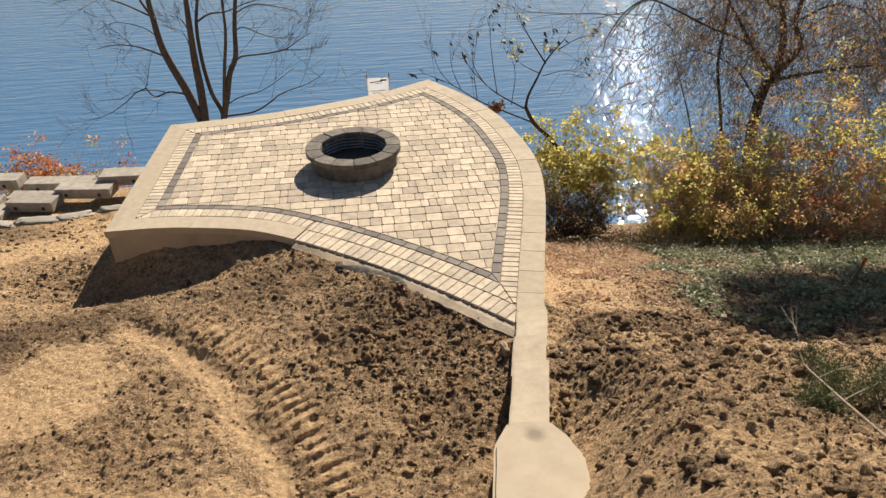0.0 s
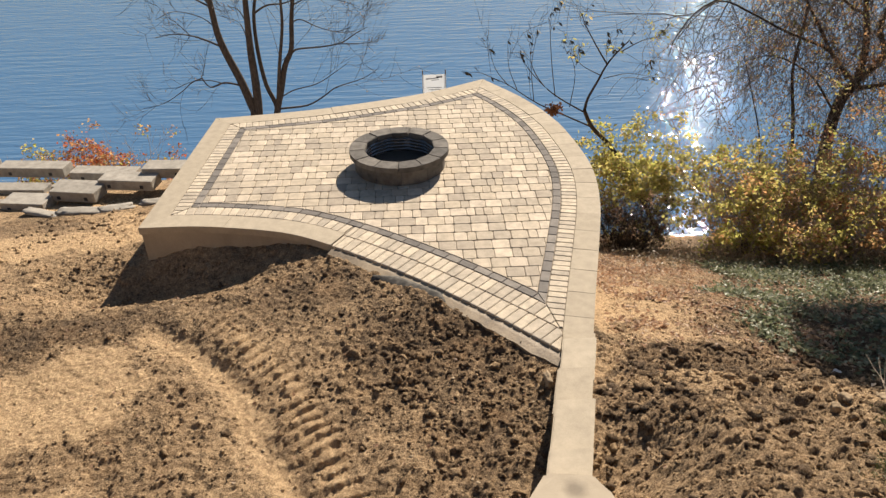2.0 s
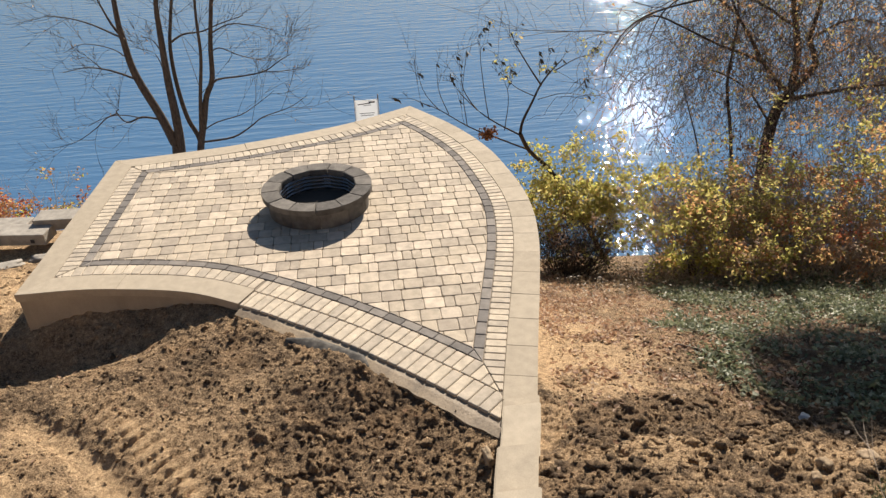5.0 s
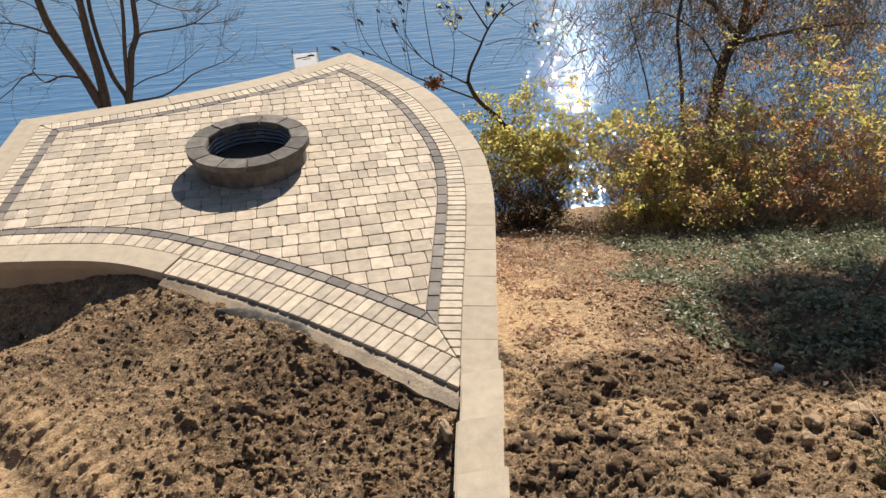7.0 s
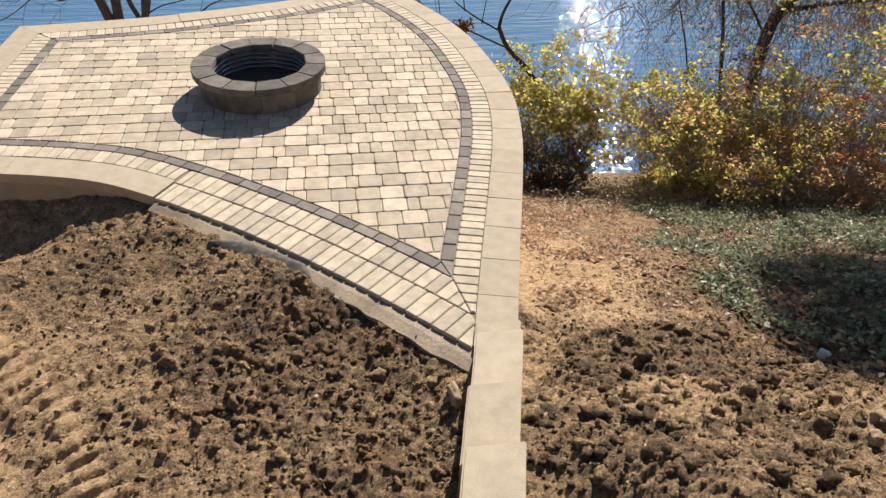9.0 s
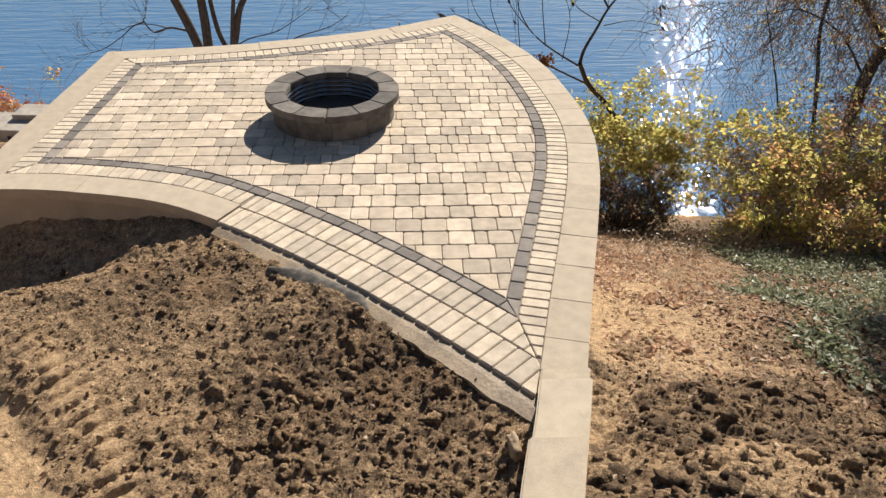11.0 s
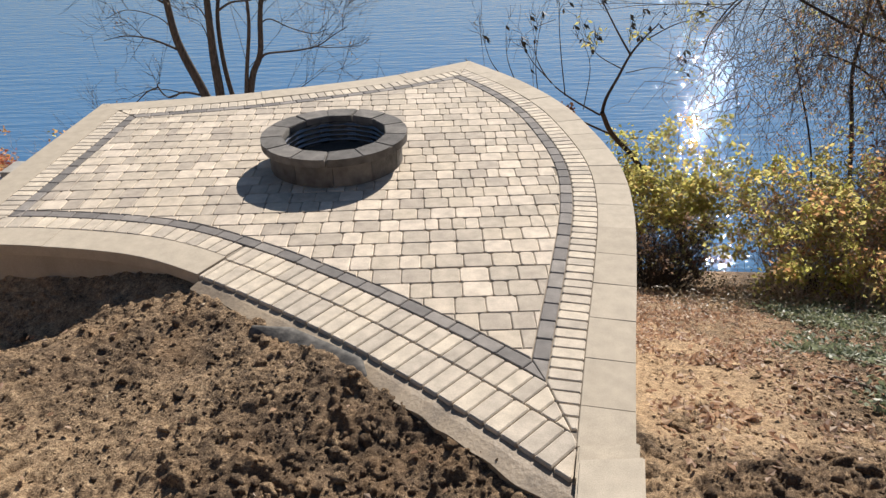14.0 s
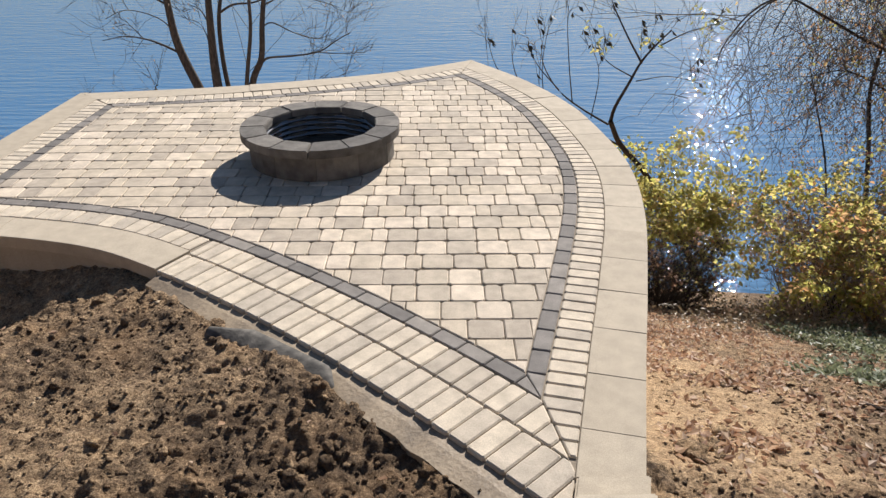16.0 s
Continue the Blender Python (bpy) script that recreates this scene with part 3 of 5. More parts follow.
def worn_corners(poly, r):
    """A stone's outline with its corners knocked off."""
    out = []
    for i in range(len(poly)):
        a, b, c = poly[i - 1], poly[i], poly[(i + 1) % len(poly)]
        out += [b + (a - b) / np.linalg.norm(a - b) * r, b + (c - b) / np.linalg.norm(c - b) * r]
    return out


def lay(name, pieces, top, depth, material, parent, gap=0.003, bevel=0.006):
    for poly in pieces:
        if len(poly) == 4 and area(poly) > 0.008 and name != "coping_stone":
            poly = worn_corners(poly, 0.013)
        made = slab_piece(poly, top, depth, gap, bevel, piece_rng)
        if made:
            mesh_object(name, *made, material, parent)


def footing_strip():
    """A rough concrete lip in front of the curved paver edge."""
    outer, inner = inset(FRONT, -0.19), inset(FRONT, 0.03)
    keep = [i for i in range(len(FRONT)) if -2.72 < FRONT[i, 0] < -0.22]
    v, f = [], []
    for k, i in enumerate(keep):
        wob = 0.07 * noise.noise(Vector((i * 0.16, 3.3, 0))) - 0.09 * max(0.0, 1 - k / 16)
        o = outer[i] + (inner[i] - outer[i]) * (0.1 - wob * 3)
        drop = 0.012 * noise.noise(Vector((i * 0.3, 1.0, 0)))
        v += [(*o, -0.30), (*o, -0.046 + drop), (*(o * 0.5 + inner[i] * 0.5), -0.028 + drop), (*inner[i], -0.020)]
        if k:
            a = 4 * (k - 1)
            f += [(a + j, a + j + 1, a + 5 + j, a + 4 + j) for j in range(3)]
    ob = mesh_object("footing", v, f, M_FOOTING, patio)
    ob["label"] = "rough damp concrete footing lip"
    return ob


footing_strip()

# the fire pit stands on the pavers
PIT = (-1.925, 3.20)


def fire_pit():
    pit = thing("fire_pit", (PIT[0], PIT[1], 0.003), "round charcoal stone fire pit with corrugated steel liner", "fire pit")
    rng = random.Random(4)

    def wedge(a0, a1, r0, r1, z0, z1, bevel, seg=5):
        bm = bmesh.new()
        pts = [(r1 * math.cos(a0 + (a1 - a0) * k / seg), r1 * math.sin(a0 + (a1 - a0) * k / seg)) for k in range(seg + 1)]
        pts += [(r0 * math.cos(a1), r0 * math.sin(a1)), (r0 * math.cos(a0), r0 * math.sin(a0))]
        low = [bm.verts.new((*p, z0)) for p in pts]
        high = [bm.verts.new((*p, z1)) for p in pts]
        bm.faces.new(low[::-1])
        bm.faces.new(high)
        for k in range(len(pts)):
            bm.faces.new((low[k], low[(k + 1) % len(pts)], high[(k + 1) % len(pts)], high[k]))
        bmesh.ops.bevel(bm, geom=[e for e in bm.edges if abs(e.verts[0].co.z - z1) < 1e-5 and abs(e.verts[1].co.z - z1) < 1e-5],
                        offset=bevel, segments=2, affect="EDGES")
        return bm

    count = 11
    for k in range(count):
        a = 2 * math.pi * k / count + 0.2
        part("wall_block", wedge(a + 0.003, a + 2 * math.pi / count - 0.003, 0.51, 0.652 + rng.uniform(-0.003, 0.003), 0.0, 0.222, 0.004), M_PIT, pit)
    count = 13
    for k in range(count):
        a = 2 * math.pi * k / count + 0.35 + rng.uniform(-0.01, 0.01)
        part("cap_stone", wedge(a + 0.003, a + 2 * math.pi / count - 0.003, 0.505, 0.716 + rng.uniform(-0.005, 0.005), 0.224, 0.298 + rng.uniform(-0.002, 0.002), 0.008), M_PIT, pit)
    v, f, seg, steps = [], [], 96, 70
    for j in range(steps + 1):
        z = -0.06 + 0.30 * j / steps
        r = 0.492 + 0.009 * math.sin(z * 2 * math.pi / 0.052)
        v += [(r * math.cos(2 * math.pi * k / seg), r * math.sin(2 * math.pi * k / seg), z) for k in range(seg)]
    for j in range(steps):
        for k in range(seg):
            f.append((j * seg + k, j * seg + (k + 1) % seg, (j + 1) * seg + (k + 1) % seg, (j + 1) * seg + k))
    mesh_object("liner", v, f, M_STEEL, pit, True)["label"] = "corrugated dark steel ring liner"
    bm = bmesh.new()
    bmesh.ops.create_circle(bm, cap_ends=True, segments=48, radius=0.50, matrix=Matrix.Translation((0, 0, 0.012)))
    part("pit_floor", bm, M_ASH, pit, "dark gravel bed")
    return pit


fire_pit()


# ---- garden wall running up from the patio ----
def wall_stone(name, pts, z0, z1, material, parent, bevel=0.012, chips=0.0, seed=1):
    bm = bmesh.new()
    low = [bm.verts.new((*p, z0)) for p in pts]
    high = [bm.verts.new((*p, z1)) for p in pts]
    bm.faces.new(low[::-1])
    bm.faces.new(high)
    for k in range(len(pts)):
        bm.faces.new((low[k], low[(k + 1) % len(pts)], high[(k + 1) % len(pts)], high[k]))
    bmesh.ops.bevel(bm, geom=bm.edges[:], offset=bevel, segments=2, affect="EDGES")
    if chips:
        bmesh.ops.subdivide_edges(bm, edges=[e for e in bm.edges if e.calc_length() > 0.08], cuts=3, use_grid_fill=True)
        for v in bm.verts:
            v.co += noise.noise_vector(v.co * 6 + Vector((seed, 0, 0))) * chips
    return part(name, bm, material, parent)


def garden_wall():
    wall = thing("garden_wall", (0, 0, 0), "narrow tan concrete garden wall with jointed cap stones", "wall", kind="structure")
    ends = [-0.86, -1.10, -1.71, -2.28, -2.88, -3.22]
    tops = [0.03, 0.17, 0.34, 0.51, 0.60]
    for k, (a, b, top) in enumerate(zip(ends[:-1], ends[1:], tops)):
        xa, xb = wall_line(a), wall_line(b)
        jog = 0.010 * math.sin(k * 2.3)
        pts = [(xb - 0.185 + jog, b), (xb + 0.14 + jog, b), (xa + 0.14 + jog, a - 0.012), (xa - 0.185 + jog, a - 0.012)]
        wall_stone("cap_stone", pts, -0.6, top, M_COPING, wall, 0.010, 0.004, k)
    xe = wall_line(-3.22)
    pts = [(xe - 0.19, -3.22), (xe - 0.34, -3.45), (xe - 0.50, -4.25), (xe + 0.24, -4.25), (xe + 0.30, -3.62), (xe + 0.22, -3.42), (xe + 0.13, -3.25)]
    wall_stone("end_stone", pts, -0.6, 0.74, M_END, wall, 0.022, 0.006, 9)["label"] = "broad flared end stone"
    return wall


garden_wall()

# ---- plants ----
def tube(path, r0, r1, sides, v, f):
    """Adds a tapered branch along a path to the lists v and f."""
    base, m = len(v), len(path)
    for i, p in enumerate(path):
        d = (path[min(i + 1, m - 1)] - path[max(i - 1, 0)]).normalized()
        a = d.orthogonal().normalized()
        b = d.cross(a)
        r = r0 + (r1 - r0) * i / (m - 1)
        for k in range(sides):
            q = 2 * math.pi * k / sides
            v.append(p + (a * math.cos(q) + b * math.sin(q)) * r)
    for i in range(m - 1):
        for k in range(sides):
            f.append((base + i * sides + k, base + i * sides + (k + 1) % sides, base + (i + 1) * sides + (k + 1) % sides, base + (i + 1) * sides + k))


def wander(start, way, length, steps, rng, wobble=0.25, lift=0.0):
    pts, d = [start.copy()], way.normalized()
    for _ in range(steps):
        d = (d + Vector((rng.gauss(0, 1), rng.gauss(0, 1), rng.gauss(0, 1))) * wobble / steps ** 0.5 + Vector((0, 0, lift / steps))).normalized()
        pts.append(pts[-1] + d * length / steps)
    return pts


def leaf(p, way, size, rng, v, f, wide=0.5):
    """One folded pointed leaf of four corners."""
    d = way.normalized()
    s = d.cross(Vector((rng.gauss(0, 1), rng.gauss(0, 1), rng.gauss(0, 1)))).normalized()
    n = d.cross(s)
    b = len(v)
    v += [p, p + d * size * 0.5 + s * size * wide * 0.5 + n * size * 0.12, p + d * size, p + d * size * 0.5 - s * size * wide * 0.5 + n * size * 0.12]
    f.append((b, b + 1, b + 2, b + 3))


def fork(path, r0, rng, depth, v, f, tips, spread=0.8, lift=0.15, ratio=0.62, count=(3, 5), twig=0.003, droop=0.0):
    """Side branches along a path, down to twigs; tips collects where leaves may hang."""
    length = sum((path[i + 1] - path[i]).length for i in range(len(path) - 1))
    for _ in range(rng.randint(*count)):
        u = rng.uniform(0.25, 1.0) * (len(path) - 1)
        i = min(int(u), len(path) - 2)
        at = path[i].lerp(path[i + 1], u - i)
        d = (path[i + 1] - path[i]).normalized()
        side = d.cross(Vector((rng.gauss(0, 1), rng.gauss(0, 1), rng.gauss(0, 1)))).normalized()
        way = (d * rng.uniform(0.4, 1.0) + side * spread + Vector((0, 0, lift))).normalized()
        r = max(twig, r0 * ratio * (1 - 0.5 * u / len(path)))
        sub = wander(at, way, length * rng.uniform(0.4, 0.7), 5, rng, 0.26, lift - droop)
        tube(sub, r, max(twig * 0.6, r * 0.35), 5 if r > 0.01 else 3, v, f)
        if depth > 1:
            fork(sub, r, rng, depth - 1, v, f, tips, spread, lift, ratio, count, twig, droop)
        else:
            tips.append((sub[2], sub[3] - sub[2]))
        tips.append((sub[-1], sub[-1] - sub[-2]))


def spine(points):
    """A limb's path through a few (x, y, z) places, rounded."""
    p = [Vector(q) for q in points]
    p = [p[0] * 2 - p[1]] + p + [p[-1] * 2 - p[-2]]
    out = []
    for i in range(1, len(p) - 2):
        for u in (0, 0.25, 0.5, 0.75):
            out.append(0.5 * (2 * p[i] + (p[i + 1] - p[i - 1]) * u + (2 * p[i - 1] - 5 * p[i] + 4 * p[i + 1] - p[i + 2]) * u * u
                              + (3 * p[i] - p[i - 1] - 3 * p[i + 1] + p[i + 2]) * u ** 3))
    return out + [p[-2]]


def bare_tree():
    """Several stems from one root on the shore, leafless but for a few curled scraps."""
    rng = random.Random(21)
    y0 = 16.7
    o = Vector((-6.7, y0, -6.1))
    tree = thing("bare_tree", o, "leafless multi-stemmed grey-brown tree on the lake shore", "tree")
    tips, twigs_v, twigs_f = [], [], []

    def limb(pts, r0, r1):
        path = [q - o for q in spine([(x, y0 + dy, z) for x, dy, z in pts])]
        v, f = [], []
        tube(path, r0, r1, 9, v, f)
        mesh_object("trunk" if r0 > 0.08 else "limb", v, f, M_BARK, tree, True)
        if r0 > 0.08:
            path = path[int(len(path) * 0.6):]
        fork(path, min(r0 * 0.6, 0.018), rng, 2, twigs_v, twigs_f, tips, 0.7, 0.18, 0.6, (4, 6), 0.0055)

    limb([(-7.29, 0.00, -5.89), (-7.06, 0.00, -4.38), (-7.11, 0.00, -4.16), (-7.34, 0.00, -3.27), (-7.67, 0.00, -2.32), (-7.82, 0.00, -1.69), (-7.87, 0.00, -0.90), (-7.89, 0.00, -0.40), (-7.79, 0.00, 0.89), (-7.53, 0.00, 2.67)], 0.170, 0.050)
    limb([(-7.87, 0.00, -0.90), (-8.15, 0.18, -0.51), (-8.44, 0.36, 0.21)], 0.050, 0.020)
    limb([(-7.20, 0.00, -5.89), (-6.95, 0.00, -4.33), (-6.89, 0.00, -3.30), (-6.89, 0.00, -2.37), (-6.85, 0.00, -1.48), (-6.80, 0.00, -0.62), (-6.74, 0.00, 0.04), (-6.36, 0.00, 2.34)], 0.160, 0.050)
    limb([(-6.57, 0.00, -5.73), (-6.34, 0.08, -4.31), (-6.59, 0.15, -3.48), (-6.71, 0.23, -2.46), (-6.70, 0.31, -1.40), (-6.53, 0.38, -0.56), (-6.13, 0.46, 1.05)], 0.085, 0.040)
    limb([(-6.64, 0.00, -5.83), (-6.34, 0.00, -4.36), (-6.09, 0.00, -3.55), (-5.88, 0.00, -2.81), (-5.61, 0.00, -2.27), (-5.49, 0.00, -1.38), (-5.33, 0.00, -0.53), (-4.86, 0.00, 1.68)], 0.120, 0.050)
    limb([(-6.28, 0.00, -4.12), (-6.03, -0.11, -2.76), (-5.76, -0.21, -1.49), (-5.67, -0.32, -0.44), (-5.48, -0.43, 1.17)], 0.065, 0.030)
    limb([(-5.61, 0.00, -2.40), (-5.37, -0.08, -2.26), (-4.64, -0.17, -2.19), (-4.00, -0.25, -2.06), (-3.52, -0.33, -1.76), (-3.14, -0.42, -1.55)], 0.035, 0.008)
    limb([(-4.12, 0.00, -2.14), (-3.60, 0.13, -2.21), (-2.88, 0.27, -2.22)], 0.015, 0.006)
    limb([(-7.84, 0.00, -2.10), (-8.28, 0.06, -1.91), (-8.69, 0.11, -1.79), (-9.21, 0.17, -1.74), (-9.85, 0.23, -1.86)], 0.035, 0.008)
    limb([(-8.66, 0.00, -1.76), (-8.94, 0.07, -1.47), (-9.16, 0.14, -1.25)], 0.014, 0.006)
    limb([(-7.28, 0.00, -3.43), (-7.86, -0.05, -3.28), (-8.32, -0.09, -3.40), (-8.53, -0.14, -3.05), (-8.43, -0.18, -2.95)], 0.035, 0.012)
    limb([(-8.58, 0.00, -3.13), (-8.93, 0.03, -3.27), (-9.33, 0.05, -3.58), (-10.00, 0.08, -3.96), (-10.76, 0.10, -4.13)], 0.022, 0.006)
    limb([(-7.88, 0.00, -3.33), (-8.39, 0.03, -3.21), (-8.94, 0.06, -3.25), (-9.54, 0.10, -3.50)], 0.018, 0.006)
    limb([(-6.25, 0.00, -4.24), (-5.32, 0.02, -4.16), (-4.72, 0.03, -3.85), (-4.32, 0.05, -3.59), (-3.45, 0.06, -3.33), (-2.87, 0.08, -2.99)], 0.035, 0.006)
    limb([(-6.13, 0.00, -3.84), (-5.67, -0.08, -3.59), (-4.91, -0.16, -3.38), (-4.31, -0.25, -3.01), (-3.81, -0.33, -2.65)], 0.022, 0.006)
    limb([(-6.62, 0.00, -1.15), (-6.18, -0.02, -0.91), (-5.66, -0.03, -0.86), (-5.11, -0.05, -0.67), (-4.40, -0.07, -0.47)], 0.035, 0.010)
    limb([(-5.36, 0.00, -0.91), (-4.77, -0.03, -0.69), (-3.93, -0.06, -0.83), (-3.43, -0.10, -0.99)], 0.022, 0.006)
    limb([(-5.57, 0.00, -1.52), (-5.24, 0.05, -1.38), (-4.76, 0.11, -1.63), (-4.17, 0.16, -1.82), (-3.72, 0.21, -1.72)], 0.022, 0.006)
    limb([(-7.96, 0.00, -0.87), (-8.65, 0.15, -0.53), (-9.30, 0.30, -0.34), (-9.98, 0.45, -0.26)], 0.030, 0.008)
    limb([(-7.78, 0.00, -1.64), (-8.23, 0.13, -1.26), (-9.07, 0.27, -1.08), (-9.76, 0.40, -1.34)], 0.018, 0.006)
    limb([(-6.85, 0.00, -1.48), (-7.06, 0.02, -1.04), (-7.37, 0.04, -0.91)], 0.022, 0.008)
    limb([(-6.89, 0.00, -2.37), (-7.05, -0.02, -1.46), (-7.51, -0.04, -1.22)], 0.018, 0.006)
    tagged(mesh_object("twig_cluster", twigs_v, twigs_f, M_BARK, tree), kind="stuff")
    v, f = [], []
    for p, d in rng.sample(tips, min(110, len(tips))):
        leaf(p, Vector((rng.gauss(0, 0.4), rng.gauss(0, 0.4), -1)), rng.uniform(0.04, 0.09), rng, v, f)
    tagged(mesh_object("foliage", v, f, M_LEAF_BROWN, tree), "a few curled dead leaves", kind="stuff")


bare_tree()


def lakeside_tree():
    """A broad leaning tree with arching, hanging twigs and thinning autumn leaves."""
    rng = random.Random(8)
    y0 = 12.6
    o = Vector((10.2, y0, -6.2))
    tree = thing("weeping_tree", o, "leaning dark tree with hanging twigs and sparse orange leaves", "tree")
    tips, tv, tf, hang = [], [], [], []

    def limb(pts, r0, r1):
        path = [q - o for q in spine([(x, y0 + dy, z) for x, dy, z in pts])]
        v, f = [], []
        tube(path, r0, r1, 9, v, f)
        mesh_object("trunk" if r0 > 0.12 else "limb", v, f, M_BARK_DARK, tree, True)
        if pts[0][2] > -4.5:
            low = [q for q in path if q.z < 8.5]
            fork(low, min(r0, 0.03), rng, 2, tv, tf, tips, 0.8, 0.1, 0.55, (4, 6), 0.005)
            hang.extend(low[2:])

    limb([(10.22, 0.00, -6.49), (10.12, 0.00, -5.78), (10.01, 0.00, -4.99), (9.97, 0.00, -3.87), (10.05, 0.00, -2.99), (10.37, 0.00, -2.46)], 0.200, 0.140)
    limb([(10.35, 0.00, -2.53), (10.36, 0.00, -1.66), (10.23, 0.00, -1.01), (10.03, 0.00, -0.38), (9.71, 0.00, 0.82), (9.49, 0.00, 3.11), (9.33, 0.00, 5.58)], 0.110, 0.030)
    limb([(10.41, 0.00, -2.41), (10.82, 0.00, -1.94), (10.88, 0.00, -1.61), (10.60, 0.00, -1.04), (10.65, 0.00, -0.42), (10.78, 0.00, 1.34), (10.59, 0.00, 4.07)], 0.100, 0.030)
    limb([(10.41, 0.00, -2.67), (11.48, -0.06, -2.52), (12.48, -0.11, -2.43), (13.63, -0.17, -2.40), (15.11, -0.22, -2.56)], 0.070, 0.015)
    limb([(10.32, 0.00, -2.49), (9.57, -0.11, -1.83), (8.83, -0.22, -0.88), (8.32, -0.33, -0.22), (7.71, -0.45, 0.71)], 0.065, 0.020)
    limb([(10.06, 0.00, -2.39), (9.37, -0.08, -1.58), (8.06, -0.16, -1.01), (6.97, -0.24, -0.46), (6.10, -0.32, -0.10), (5.49, -0.41, -0.42), (5.05, -0.49, -0.97)], 0.045, 0.008)
    limb([(9.38, 0.00, -6.31), (8.85, -0.01, -3.61), (8.51, -0.01, -2.20), (8.49, -0.02, -1.23), (8.48, -0.03, -0.30), (8.23, -0.04, 0.60)], 0.055, 0.020)
    limb([(10.14, 0.00, -0.70), (8.55, -0.04, 0.15), (6.96, -0.07, 0.09), (5.73, -0.11, -0.28), (5.13, -0.15, -1.00), (4.98, -0.18, -1.53)], 0.040, 0.008)
    limb([(10.03, 0.00, -0.38), (10.41, -0.03, 0.50), (11.79, -0.06, 0.14), (12.72, -0.09, -0.82), (13.18, -0.12, -1.72)], 0.040, 0.008)
    limb([(8.50, 0.00, -0.30), (7.48, 0.12, 0.32), (6.63, 0.24, -0.11), (6.30, 0.35, -0.97)], 0.035, 0.008)
    limb([(10.60, 0.00, -1.04), (11.54, 0.01, -0.62), (12.62, 0.02, -0.84), (13.59, 0.02, -1.62)], 0.040, 0.008)
    limb([(9.94, 0.00, -3.33), (9.04, 0.02, -2.25), (7.93, 0.04, -1.69), (7.13, 0.05, -1.81)], 0.035, 0.008)
    limb([(8.36, 0.00, -6.02), (7.96, -0.08, -4.05), (7.41, -0.16, -2.59), (6.97, -0.24, -1.55)], 0.030, 0.008)
    sources = [p for p in [q for q, _ in tips if q.z < 8.5] + hang if p.x > -3.0 or rng.random() < 0.12]
    for _ in range(4300):
        p = rng.choice(sources) + Vector((rng.gauss(0, 0.45), rng.gauss(0, 0.4), -2.0 * rng.random() ** 1.4 + 0.1))
        way = Vector((rng.gauss(-0.15, 0.6), rng.gauss(0, 0.6), rng.uniform(-0.9, 0.5)))
        sub = wander(p, way, 0.3 + 2.1 * rng.random() ** 1.5, 6, rng, 1.1, -2.2)
        tube(sub, rng.uniform(0.005, 0.009), 0.0035, 3, tv, tf)
        for q in sub[1:]:
            tips.append((q, Vector((rng.gauss(0, 1), rng.gauss(0, 1), -0.6))))
    tagged(mesh_object("twig_cluster", tv, tf, M_TWIG_DARK, tree), kind="stuff")
    v, f = [], []
    # unseen leaves above the limbs, placed so that their shadow falls on the ivy
    for _ in range(12500):
        a, r = rng.uniform(0, 2 * math.pi), rng.random() ** 0.5
        p = Vector((0.5 + 2.5 * r * math.cos(a), 1.3 * r * math.sin(a), 6.2 + rng.uniform(6.2, 9.6)))
        leaf(p, Vector((rng.gauss(0, 0.8), rng.gauss(0, 0.8), -0.5)), rng.uniform(0.11, 0.18), rng, v, f, 0.75)
    tagged(mesh_object("unseen_upper_foliage", v, f, M_LEAF_ORANGE, tree), "unseen high crown leaves placed to shade the ivy", kind="stuff")
    for name, material, count, reach in (("orange_foliage", M_LEAF_ORANGE, 5200, 9), ("yellow_foliage", M_LEAF_OLIVE, 2600, 9), ("brown_foliage", M_LEAF_BROWN, 4200, 9)):
        v, f = [], []
        tips = [t for t in tips if t[0].x > -3.2 or rng.random() < 0.35]
        anchors = rng.sample(tips, 500)
        for _ in range(count):
            p, d = rng.choice(anchors) if rng.random() < 0.6 else rng.choice(tips)
            p = p + Vector((rng.gauss(0, 0.09), rng.gauss(0, 0.09), rng.gauss(0, 0.08)))
            if p.z < reach:
                leaf(p, Vector((rng.gauss(0, 0.7), rng.gauss(0, 0.7), -0.7)), rng.uniform(0.05, 0.11), rng, v, f)
        tagged(mesh_object(name, v, f, material, tree), kind="stuff")


lakeside_tree()


